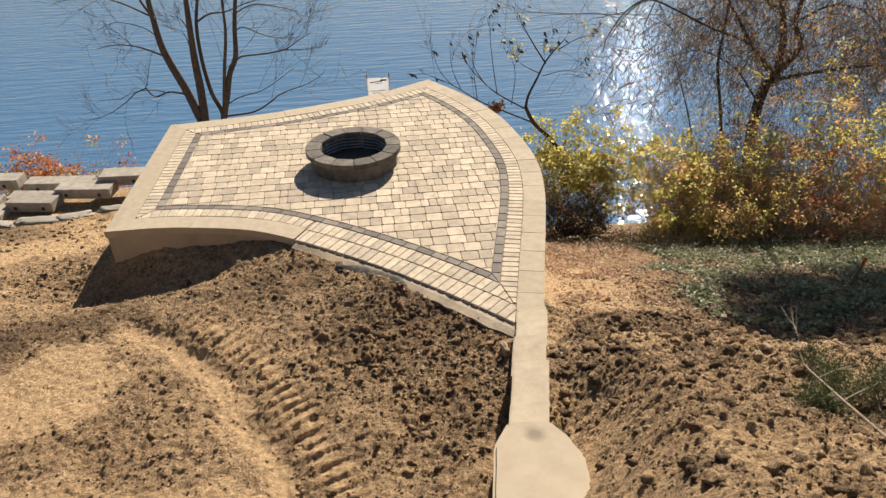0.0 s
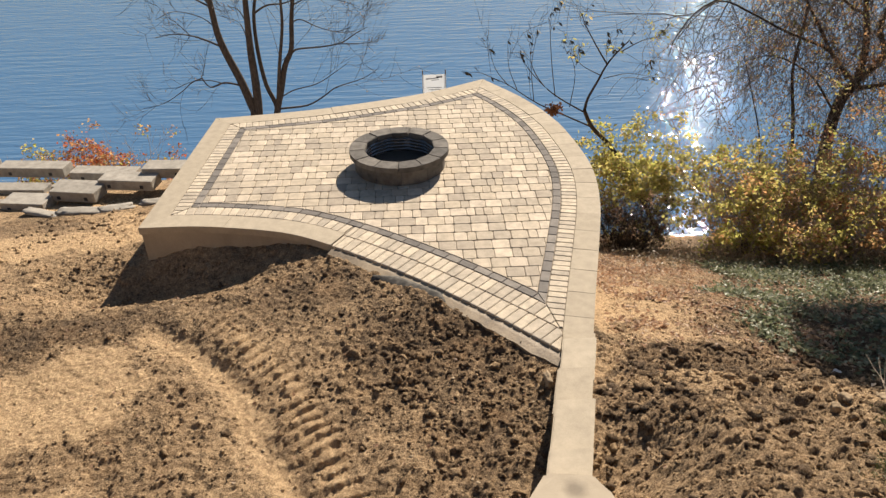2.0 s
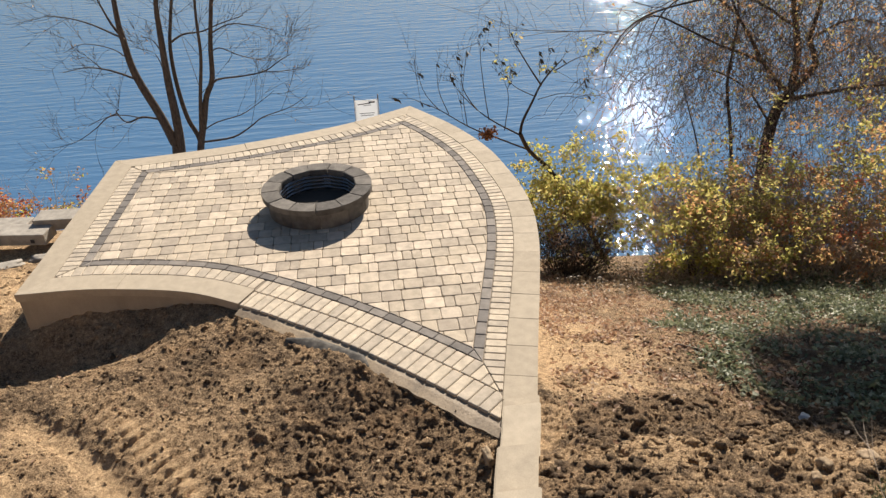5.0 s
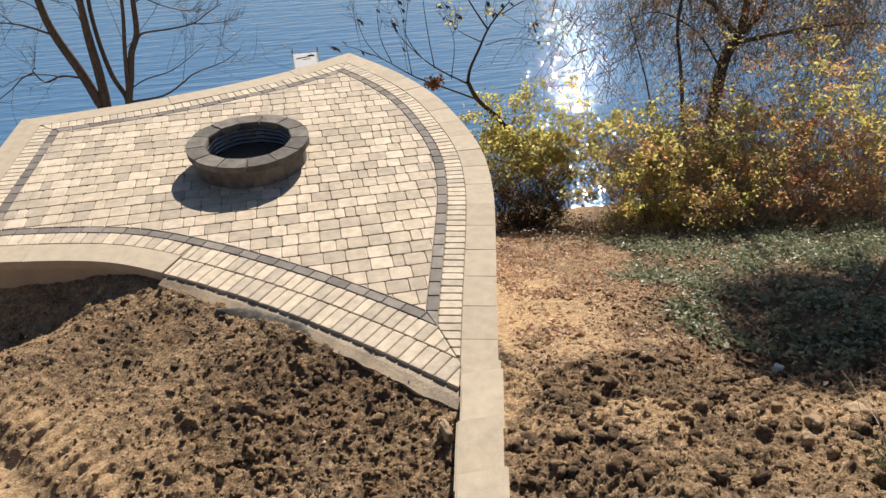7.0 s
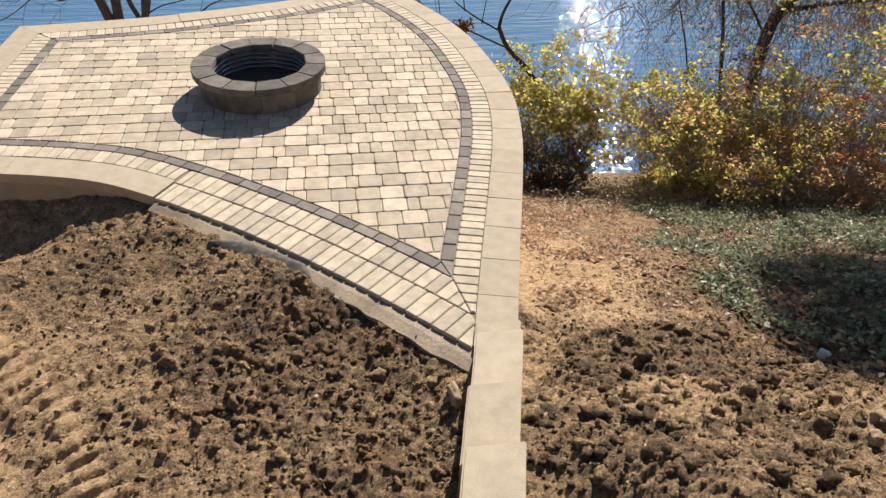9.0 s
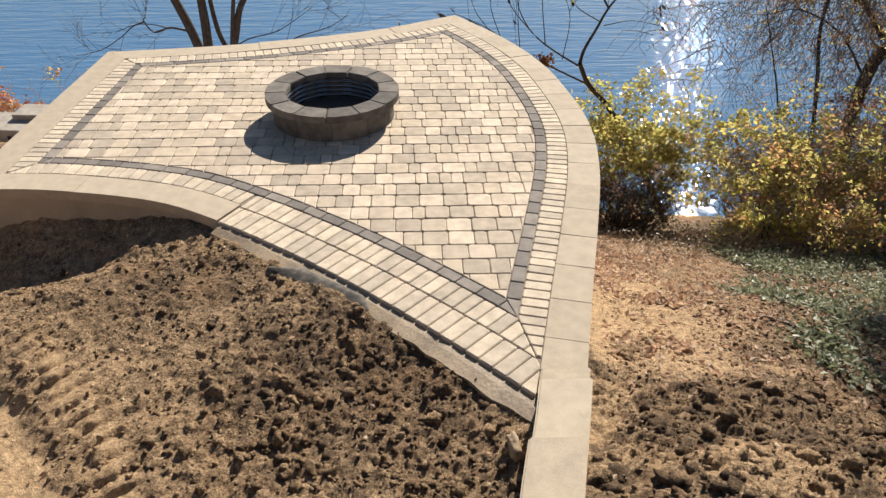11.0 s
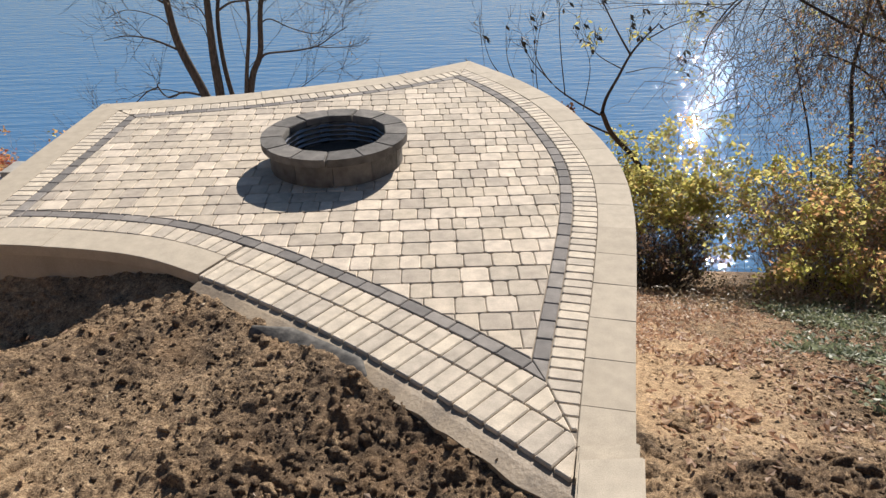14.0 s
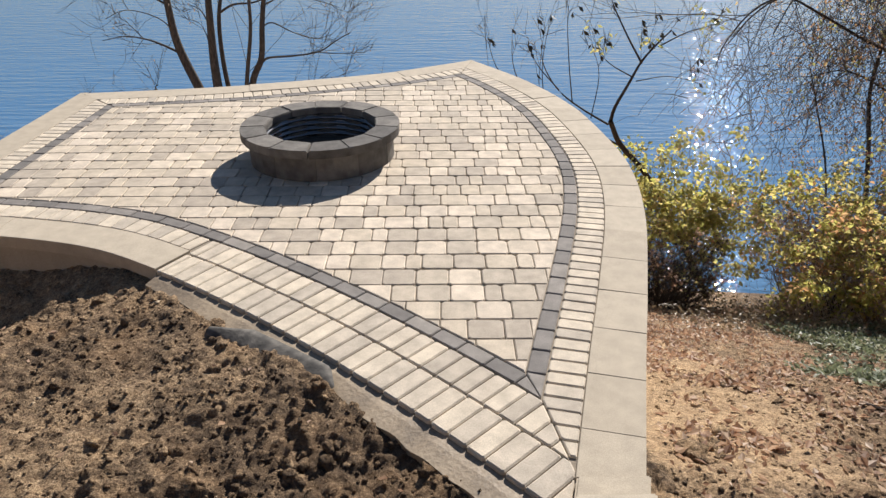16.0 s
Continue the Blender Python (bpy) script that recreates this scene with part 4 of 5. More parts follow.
def bent_sapling():
    """The sapling that leans out from the shore past the patio, hung with curled dark leaves."""
    rng = random.Random(33)
    y0 = 9.5
    o = Vector((4.4, y0, -5.3))
    tree = thing("sapling", o, "bent bare sapling with curled dark leaves and few yellow ones", "tree")
    tips, ends, tv, tf = [], [], [], []

    def limb(pts, r0, r1):
        path = [q - o for q in spine([(x, y0 + dy, z) for x, dy, z in pts])]
        v, f = [], []
        tube(path, r0, r1, 8, v, f)
        mesh_object("trunk" if r0 > 0.04 else "limb", v, f, M_BARK_DARK, tree, True)
        if r0 < 0.06:
            ends.append((path[-1], path[-1] - path[-2]))
            fork(path[len(path) // 3:], min(r0, 0.010), rng, 2, tv, tf, tips, 0.6, 0.35, 0.6, (2, 4), 0.0045)

    limb([(4.53, 0.00, -5.51), (3.91, -0.10, -4.36), (3.28, -0.19, -3.29), (2.78, -0.29, -2.56), (2.31, -0.38, -2.05), (2.07, -0.48, -1.59)], 0.068, 0.042)
    limb([(2.18, 0.00, -1.81), (2.23, -0.03, -1.49), (2.41, -0.07, -1.07), (2.59, -0.10, -0.66), (2.83, -0.14, -0.33), (3.01, -0.17, -0.13)], 0.036, 0.010)
    limb([(2.62, 0.00, -0.72), (2.30, -0.11, -0.24), (2.00, -0.22, 0.26), (1.87, -0.33, 0.54)], 0.020, 0.005)
    limb([(2.87, 0.00, -0.44), (3.33, 0.00, -0.20), (3.73, 0.01, -0.10)], 0.014, 0.004)
    limb([(2.15, 0.00, -1.81), (1.64, 0.12, -1.53), (1.25, 0.24, -1.24), (0.99, 0.36, -0.84), (0.94, 0.48, -0.50)], 0.020, 0.005)
    limb([(1.23, 0.00, -1.18), (0.88, 0.07, -0.81), (0.72, 0.14, -0.55)], 0.012, 0.004)
    limb([(2.41, 0.00, -2.21), (1.75, -0.08, -1.87), (1.04, -0.15, -1.50), (0.37, -0.23, -1.02), (-0.03, -0.31, -0.80)], 0.022, 0.005)
    limb([(0.60, 0.00, -1.22), (0.42, 0.16, -0.74), (0.40, 0.31, -0.19)], 0.010, 0.003)
    limb([(1.00, 0.00, -1.53), (0.93, 0.12, -0.76), (1.04, 0.24, 0.06)], 0.010, 0.003)
    limb([(0.40, 0.00, -1.12), (0.12, 0.09, -0.77), (-0.03, 0.19, -0.32)], 0.010, 0.003)
    limb([(1.48, 0.00, -1.42), (1.38, 0.12, -0.66), (1.34, 0.24, 0.04), (1.52, 0.37, 0.17)], 0.011, 0.003)
    limb([(0.20, 0.00, -1.02), (-0.19, 0.11, -0.85), (-0.51, 0.21, -0.86)], 0.009, 0.003)
    limb([(1.83, 0.00, -1.69), (1.93, 0.12, -0.96), (1.78, 0.23, -0.44)], 0.010, 0.003)
    limb([(2.49, 0.00, -0.96), (2.06, -0.06, -0.71), (1.77, -0.12, -0.41)], 0.012, 0.004)
    limb([(2.56, 0.00, -1.03), (3.16, 0.19, -1.00), (3.79, 0.38, -1.17)], 0.010, 0.003)
    tagged(mesh_object("twig_cluster", tv, tf, M_BARK_DARK, tree), kind="stuff")
    v, f = [], []
    for p, d in ends + rng.sample(tips, min(34, len(tips))):
        for _ in range(2):
            leaf(p, Vector((rng.gauss(0.5, 0.35), rng.gauss(0, 0.35), -0.6)), rng.uniform(0.10, 0.17), rng, v, f, 0.42)
    tagged(mesh_object("dark_foliage", v, f, M_LEAF_DARK, tree), "shrivelled dark leaves", kind="stuff")
    v, f = [], []
    for _ in range(170):
        p = Vector((1.42, 9.3, -1.62)) - o + Vector((rng.gauss(0, 0.08), rng.gauss(0, 0.06), rng.gauss(0, 0.07)))
        leaf(p, Vector((rng.gauss(0, 0.7), rng.gauss(0, 0.7), -0.5)), rng.uniform(0.06, 0.11), rng, v, f, 0.6)
    tagged(mesh_object("brown_foliage", v, f, M_LEAF_RUST, tree), "bunch of rust-brown dead leaves", kind="stuff")
    v, f = [], []
    high = [t for t in tips if t[0].x + o.x > 1.6]
    spots = rng.sample(high, min(16, len(high)))
    for _ in range(110):
        p, d = rng.choice(spots)
        leaf(p + Vector((rng.gauss(0, 0.09), rng.gauss(0, 0.09), rng.gauss(0, 0.07))), Vector((rng.gauss(0, 0.7), rng.gauss(0, 0.7), -0.6)), rng.uniform(0.07, 0.13), rng, v, f, 0.45)
    tagged(mesh_object("yellow_foliage", v, f, M_LEAF_OLIVE, tree), "pale yellow leaves", kind="stuff")


bent_sapling()


def shrub(place, width, height, stems, leaves, leaf_mats, label, seed, size=(0.04, 0.09), bare=0.3, bark=M_STEM):
    """A bush of many thin stems; its leaves sit on the outer twigs, thinner towards the ground."""
    rng = random.Random(seed)
    x, y = place
    z = max(base_height(np.array([float(x)]), np.array([float(y)]))[0] - 0.05, WATER_Z - 0.1)
    bush = thing("shrub", (x, y, z), label, "shrub")
    v, f, tips = [], [], []
    for _ in range(stems):
        a, r = rng.uniform(0, 2 * math.pi), width * rng.uniform(0, 0.45)
        root = Vector((r * math.cos(a) * 0.8, r * math.sin(a) * 0.6, 0))
        way = Vector((math.cos(a) * 0.45, math.sin(a) * 0.35, 1.0)) + Vector((rng.gauss(0, 0.25), rng.gauss(0, 0.25), 0))
        path = wander(root, way, height * rng.uniform(0.6, 1.08), 7, rng, 0.3, 0.0)
        tube(path, rng.uniform(0.006, 0.014), 0.003, 4, v, f)
        fork(path[2:], 0.006, rng, 2, v, f, tips, 0.8, 0.2, 0.6, (2, 4), 0.0025)
    tagged(mesh_object("stem_cluster", v, f, bark, bush), kind="stuff")
    good = [t for t in tips if t[0].z > height * (bare + rng.uniform(-0.2, 0.25))]
    groups = [([], []) for _ in leaf_mats]
    clusters = [rng.choice(good) for _ in range(max(12, leaves // 30))]
    for _ in range(leaves):
        k = rng.randrange(len(clusters))
        p = clusters[k][0] + Vector((rng.gauss(0, 0.10), rng.gauss(0, 0.10), rng.gauss(0, 0.07)))
        w = groups[(k * 7 + (rng.random() < 0.2)) % len(leaf_mats)]
        leaf(p, Vector((rng.gauss(0, 0.8), rng.gauss(0, 0.8), rng.gauss(-0.2, 0.5))), 1.25 * rng.uniform(*size), rng, *w, wide=0.62)
    for (lv, lf), m in zip(groups, leaf_mats):
        if lf:
            tagged(mesh_object("foliage", lv, lf, m, bush), kind="stuff")
    return bush


shrub((3.55, 9.00), 0.95, 2.35, 34, 6500, [M_LEAF_YELLOW, M_LEAF_OLIVE, M_LEAF_YELLOW], "yellow-green leafy shrub on the shore beside the patio", 1, (0.05, 0.10), 0.34)
shrub((3.0, 9.10), 0.55, 2.55, 14, 1700, [M_LEAF_YELLOW, M_LEAF_OLIVE], "slim yellow-green shrub leaning on the sapling", 24, (0.05, 0.10), 0.45)
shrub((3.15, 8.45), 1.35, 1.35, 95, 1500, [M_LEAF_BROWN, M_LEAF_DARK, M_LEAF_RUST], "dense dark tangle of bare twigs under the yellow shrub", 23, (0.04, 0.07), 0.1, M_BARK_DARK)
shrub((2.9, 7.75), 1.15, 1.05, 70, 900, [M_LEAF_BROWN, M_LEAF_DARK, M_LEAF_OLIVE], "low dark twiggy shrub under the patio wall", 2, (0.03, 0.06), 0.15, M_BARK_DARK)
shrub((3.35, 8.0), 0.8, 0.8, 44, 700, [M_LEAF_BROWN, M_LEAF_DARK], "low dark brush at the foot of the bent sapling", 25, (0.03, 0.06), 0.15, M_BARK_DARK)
shrub((5.61, 6.53), 1.59, 1.90, 30, 3120, [M_LEAF_YELLOW, M_LEAF_OLIVE, M_LEAF_ORANGE], "yellow and green autumn shrub on the bank", 3)
shrub((6.26, 7.03), 1.93, 2.23, 30, 3120, [M_LEAF_YELLOW, M_LEAF_OLIVE], "yellow-green autumn shrub among bare stems", 4)
shrub((7.51, 6.90), 2.05, 2.16, 30, 2280, [M_LEAF_ORANGE, M_LEAF_OLIVE, M_LEAF_RED], "rust and olive autumn shrub on the bank", 5)
shrub((8.63, 6.65), 2.16, 3.18, 34, 2640, [M_LEAF_YELLOW, M_LEAF_ORANGE, M_LEAF_OLIVE], "tall yellow-orange autumn shrub on the bank", 6)
shrub((9.95, 6.15), 2.26, 3.29, 34, 2880, [M_LEAF_YELLOW, M_LEAF_OLIVE], "tall olive and yellow shrub on the bank", 7)
shrub((5.84, 5.53), 1.80, 1.01, 30, 1080, [M_LEAF_OLIVE, M_LEAF_YELLOW, M_LEAF_BROWN], "low half-bare shrub at the edge of the ivy", 8)
shrub((7.63, 5.40), 2.02, 1.20, 30, 1080, [M_LEAF_OLIVE, M_LEAF_BROWN, M_LEAF_ORANGE], "low brownish shrub at the edge of the ivy", 9)
shrub((9.36, 4.65), 2.01, 1.63, 30, 1560, [M_LEAF_OLIVE, M_LEAF_ORANGE], "olive and orange shrub above the ivy", 10)
shrub((7.53, 9.53), 2.19, 2.71, 26, 600, [M_LEAF_BROWN, M_LEAF_ORANGE], "tall tangle of dark bare stems by the water", 16, (0.03, 0.06), 0.3, M_BARK_DARK)
shrub((9.49, 9.65), 2.19, 2.58, 26, 600, [M_LEAF_BROWN, M_LEAF_OLIVE], "tall tangle of dark bare stems by the water", 17, (0.03, 0.06), 0.3, M_BARK_DARK)
shrub((6.26, 5.84), 1.69, 1.20, 46, 192, [M_LEAF_BROWN], "pale grey tangle of dry bare twigs above the ivy", 18, (0.03, 0.05), 0.2, M_TWIG)
shrub((7.13, 6.34), 1.58, 1.46, 40, 312, [M_LEAF_BROWN, M_LEAF_ORANGE], "pale dry tangle of bare twigs with few leaves", 19, (0.03, 0.05), 0.2, M_TWIG)
shrub((8.34, 5.78), 1.92, 1.58, 34, 1200, [M_LEAF_ORANGE, M_LEAF_BROWN, M_LEAF_RED], "rust-brown autumn shrub at the edge of the ivy", 20)
shrub((8.95, 8.15), 2.29, 3.72, 26, 1080, [M_LEAF_RUST, M_LEAF_RED, M_LEAF_BROWN], "tall dark rust-red shrub behind the yellow bushes", 21, (0.04, 0.08), 0.45, M_STEM)
shrub((5.60, 7.30), 1.20, 1.91, 34, 1080, [M_LEAF_ORANGE, M_LEAF_BROWN, M_LEAF_OLIVE], "half-bare orange-brown shrub near the water", 22, (0.035, 0.07), 0.35, M_BARK_DARK)
for bx, by, bw, bh, seed in ((5.45, 7.7, 1.1, 1.5, 41), (6.2, 8.3, 1.6, 1.9, 42), (7.0, 8.2, 1.6, 2.0, 43), (8.1, 8.0, 1.7, 2.1, 44), (9.2, 7.7, 1.7, 2.1, 45), (10.3, 7.4, 1.7, 2.1, 46)):
    shrub((bx, by), bw, bh, 62, 1300, [M_LEAF_BROWN, M_LEAF_OLIVE, M_LEAF_ORANGE, M_LEAF_BROWN], "dense brown half-bare brush between shrubs and water", seed, (0.045, 0.08), 0.15, M_STEM)
shrub((4.75, 6.10), 0.80, 0.76, 22, 504, [M_LEAF_OLIVE, M_LEAF_YELLOW], "low weedy shrub beside the path to the water", 11)
shrub((-10.53, 10.02), 1.63, 1.24, 22, 1080, [M_LEAF_YELLOW, M_LEAF_OLIVE, M_LEAF_ORANGE], "yellow and green shrub behind the stacked blocks", 12)
shrub((-9.54, 9.78), 1.28, 1.30, 24, 1680, [M_LEAF_RED, M_LEAF_RED, M_LEAF_ORANGE], "bright red and pink autumn shrub behind the blocks", 13)
shrub((-8.43, 9.66), 0.58, 1.50, 12, 312, [M_LEAF_YELLOW, M_LEAF_ORANGE], "slim yellow-orange shrub behind the blocks", 14)
shrub((-7.85, 9.54), 0.58, 0.85, 12, 192, [M_LEAF_RED, M_LEAF_BROWN], "sparse reddish shrub near the water", 15)


# ---- loose ground stuff ----
def scatter(rng, count, x0, x1, y0, y1, chance):
    """Places on the bare ground, kept by a chance that depends on where they lie."""
    x, y = rng.uniform(x0, x1, count), rng.uniform(y0, y1, count)
    z, sand = heights(x, y)
    ok = (rng.rand(count) < chance(x, y, sand)) & ~in_ring(x, y, level(-0.16)[0])
    ok &= (np.abs(x - wall_line(y) + 0.02) > 0.19) | (y > -0.85)
    ok &= ~((y < -3.15) & (np.abs(x - wall_line(y)) < 0.5))
    return x[ok], y[ok], z[ok], sand[ok]


def ico(subdivisions):
    bm = bmesh.new()
    bmesh.ops.create_icosphere(bm, subdivisions=subdivisions, radius=1.0)
    v = np.array([tuple(q.co) for q in bm.verts])
    f = np.array([[q.index for q in face.verts] for face in bm.faces])
    bm.free()
    return v, f


def clod_field(name, label, seed, count, chance, size, subdivisions, area_box, material, flat=0.8, sink=-0.05):
    rng = np.random.RandomState(seed)
    x, y, z, sand = scatter(rng, count, *area_box, chance)
    base_v, base_f = ico(subdivisions)
    kinds = []
    for k in range(11):
        shape = np.array([1 + 0.75 * noise.noise(Vector(q) * 1.3 + Vector((k * 5.0, seed, 0))) + 0.5 * noise.noise(Vector(q) * 2.9 + Vector((0, k * 5.0, 0))) + 0.55 * noise.noise(Vector(q) * 6.3 + Vector((k * 3.0, 0, 7))) for q in base_v])
        kinds.append(base_v * shape[:, None])
    n, nv = len(x), len(base_v)
    s = size[0] + (size[1] - size[0]) * rng.rand(n) ** 4.2
    out = np.empty((n, nv, 3))
    for i in range(n):
        a = rng.rand() * 6.28
        c, d = math.cos(a), math.sin(a)
        q = kinds[i % 11] * np.array([1, 0.65 + 0.35 * rng.rand(), flat * (0.7 + 0.5 * rng.rand())]) * s[i]
        out[i, :, 0], out[i, :, 1] = c * q[:, 0] - d * q[:, 1] + x[i], d * q[:, 0] + c * q[:, 1] + y[i]
        out[i, :, 2] = q[:, 2] + z[i] + s[i] * flat * sink
    faces = (base_f[None] + (np.arange(n) * nv)[:, None, None]).reshape(-1, 3)
    me = bpy.data.meshes.new(name)
    me.vertices.add(n * nv)
    me.vertices.foreach_set("co", out.ravel())
    me.loops.add(faces.size)
    me.loops.foreach_set("vertex_index", faces.ravel())
    me.polygons.add(len(faces))
    me.polygons.foreach_set("loop_start", np.arange(0, faces.size, 3))
    me.update(calc_edges=True)
    me.attributes.new("sand", "FLOAT", "POINT").data.foreach_set("value", np.repeat(sand, nv))
    me.materials.append(material)
    return tagged(new(name, me), label, "soil", kind="stuff")


def bank_chance(x, y, sand):
    crest = 0.65 + 0.55 * smoothstep(-2.7, -1.7, y + 0.6 * fbm(x * 0.8, y * 0.8, 3) + 0.5 * smoothstep(0.9, 0.1, x))
    return crest * smoothstep(-0.75, -1.15, y + 0.5 * fbm(x * 1.2, y * 1.2, 3)) * smoothstep(0.75, 0.2, sand) * (0.35 + 1.3 * np.clip(fbm(x * 1.7, y * 1.7, 3) + 0.35, 0, 1))


def yard_chance(x, y, sand):
    heap = 1.2 * np.exp(-(((x + 1.25) / 0.95) ** 2 + ((y + 1.05) / 1.15) ** 2)) + 0.12
    side = track_place(x, y)[0]
    return heap * smoothstep(0.8, 0.25, sand) * smoothstep(0.25, 0.5, np.abs(side)) * (0.3 + 1.3 * np.clip(fbm(x * 1.9, y * 1.9, 3) + 0.35, 0, 1))


clod_field("soil_clods", "dark lumpy soil clods on the churned bank", 1, 8500, bank_chance, (0.010, 0.060), 2, (-0.4, 4.6, -5.4, 0.0), M_CLOD)
clod_field("soil_clods", "dark damp soil clods below the patio edge", 2, 7500, yard_chance, (0.009, 0.050), 2, (-5.5, -0.3, -3.4, 1.2), M_CLOD)
clod_field("soil_crumbs", "small crumbs of soil", 3, 62000, lambda x, y, s: 0.75 * smoothstep(0.95, 0.2, s) + 0.12, (0.005, 0.022), 1, (-6.8, 4.4, -5.4, 2.0), M_CLOD)
clod_field("soil_clods", "brown clods on the sand by the stacked blocks", 9, 2600, lambda x, y, s: np.clip(0.4 + 1.6 * fbm(x * 1.5, y * 1.5, 3), 0.03, 1), (0.008, 0.045), 1, (-7.6, -5.1, 0.6, 4.6), M_CLOD)
clod_field("soil_clods", "dark clods scattered over the sandy path", 11, 1500, lambda x, y, s: np.clip(0.25 + 1.4 * fbm(x * 2.4, y * 2.4, 3), 0, 1) * smoothstep(4.2, -0.6, y), (0.012, 0.075), 2, (0.35, 3.0, -1.0, 4.2), M_CLOD)
clod_field("pebbles", "scattered pale pebbles in the soil", 4, 700, lambda x, y, s: 0.6 + 0 * x, (0.006, 0.022), 1, (-6.5, 4.2, -4.6, 1.5), M_PALE)


def leaf_litter(name, label, seed, count, box, chance, size, material, lift, category):
    rng = np.random.RandomState(seed)
    x, y, z, _ = scatter(rng, count, *box, chance)
    r = random.Random(seed)
    v, f = [], []
    for i in range(len(x)):
        p = Vector((x[i], y[i], z[i] + 0.012 + r.random() * lift))
        leaf(p, Vector((r.gauss(0, 1), r.gauss(0, 1), r.gauss(0, 0.35))), r.uniform(*size), r, v, f, 0.62)
    ob = mesh_object(name, v, f, material)
    return tagged(ob, label, category, kind="stuff")


leaf_litter("leaf_litter", "brown fallen leaves strewn over the sandy bank", 5, 22000, (0.3, 7.0, -1.6, 8.0),
            lambda x, y, s: (0.25 + 0.75 * smoothstep(-0.6, 1.2, y)) * np.clip(0.3 + 1.6 * fbm(x * 1.4, y * 1.4, 4), 0.03, 1), (0.03, 0.085), M_LEAF_BROWN, 0.02, "leaves")
leaf_litter("leaf_litter", "dry brown leaves on the path beside the coping", 15, 14000, (0.3, 3.6, -1.0, 6.5), lambda x, y, s: smoothstep(-1.0, 0.2, y) * np.clip(0.30 + 2.3 * fbm(x * 2.2, y * 2.2, 4), 0.04, 1), (0.035, 0.085), M_LEAF_BROWN, 0.015, "leaves")
leaf_litter("leaf_litter", "a few fallen leaves on the bare soil", 6, 600, (-6.5, 1.5, -3.3, 1.0), lambda x, y, s: 0.5 + 0 * x, (0.03, 0.06), M_LEAF_BROWN, 0.02, "leaves")


def ivy_chance(x, y, s):
    ragged = 0.9 * fbm(x * 1.5, y * 1.5, 4)
    return smoothstep(-0.25, 0.35, x - 2.05 - 0.32 * y + ragged) * smoothstep(-0.85, -0.35, y + 0.12 * (x - 3) + ragged) * smoothstep(6.6, 5.6, y) * np.clip(0.6 + 2.2 * fbm(x * 1.9 + 5, y * 1.9, 4), 0.06, 1)


leaf_litter("ivy", "low dark green ivy carpet with glossy leaves", 7, 62000, (2.0, 9.0, -1.8, 6.6), ivy_chance, (0.045, 0.095), M_LEAF_IVY, 0.10, "ivy")
leaf_litter("weeds", "dry weeds at the foot of the shrubs", 8, 6000, (2.4, 10.0, 4.2, 8.6), lambda x, y, s: 0.7 * smoothstep(4.4, 5.6, y), (0.04, 0.09), M_GRASS, 0.20, "weeds")


def evergreen_sprig(x, y, seed, scale):
    rng = random.Random(seed)
    z = ground_z(x, y)
    bush = thing("evergreen_bush", (x, y, z), "small ragged green evergreen with dead branches", "shrub")
    v, f, tips = [], [], []
    for _ in range(9):
        way = Vector((rng.gauss(0, 0.8), rng.gauss(0, 0.8), rng.uniform(0.25, 0.9)))
        path = wander(Vector((0, 0, 0)), way, scale * rng.uniform(0.6, 1.1), 6, rng, 0.25, 0.1)
        tube(path, 0.009, 0.003, 4, v, f)
        fork(path, 0.005, rng, 2, v, f, tips, 0.8, 0.1, 0.6, (3, 5), 0.0025)
    tagged(mesh_object("stem_cluster", v, f, M_TWIG, bush), kind="stuff")
    v, f = [], []
    for p, d in tips:
        for _ in range(6):
            leaf(p + Vector((rng.gauss(0, 0.045), rng.gauss(0, 0.045), rng.gauss(0, 0.035))), d.normalized() + Vector((rng.gauss(0, 0.6), rng.gauss(0, 0.6), rng.gauss(0.2, 0.5))), rng.uniform(0.025, 0.05), rng, v, f, 0.16)
    tagged(mesh_object("needle_foliage", v, f, M_NEEDLE, bush), kind="stuff")


evergreen_sprig(1.78, -3.0, 3, 0.20)
evergreen_sprig(1.62, -3.45, 4, 0.17)
evergreen_sprig(1.75, -3.75, 5, 0.24)
evergreen_sprig(1.25, -3.75, 6, 0.12)


def dead_branch(pts, r, seed, label):
    rng = random.Random(seed)
    places = [(x, y, ground_z(x, y) + dz) for x, y, dz in pts]
    o = Vector(places[0])
    br = thing("fallen_branch", o, label, "branch")
    path = [q - o for q in spine(places)]
    v, f, tips = [], [], []
    tube(path, r, r * 0.4, 6, v, f)
    fork(path, r * 0.7, rng, 2, v, f, tips, 0.7, 0.35, 0.6, (3, 4), 0.002)
    tagged(mesh_object("twig_cluster", v, f, M_TWIG, br), kind="stuff")


dead_branch([(1.25, -4.45, 0.06), (1.30, -4.0, 0.13), (1.42, -3.5, 0.15), (1.62, -3.05, 0.17)], 0.010, 1, "pale dead branch lying over an evergreen")
dead_branch([(2.80, -2.75, 0.04), (2.45, -2.5, 0.10), (2.32, -2.25, 0.22)], 0.008, 2, "bleached forked dead branch on the soil")
dead_branch([(2.2, 0.95, 0.03), (2.7, 0.60, 0.05), (3.15, 0.22, 0.04)], 0.012, 3, "thin brown stick on the leafy bank")
dead_branch([(2.2, 2.0, 0.03), (2.6, 1.5, 0.05), (2.9, 1.0, 0.04)], 0.009, 4, "thin bare stick beside the ivy")


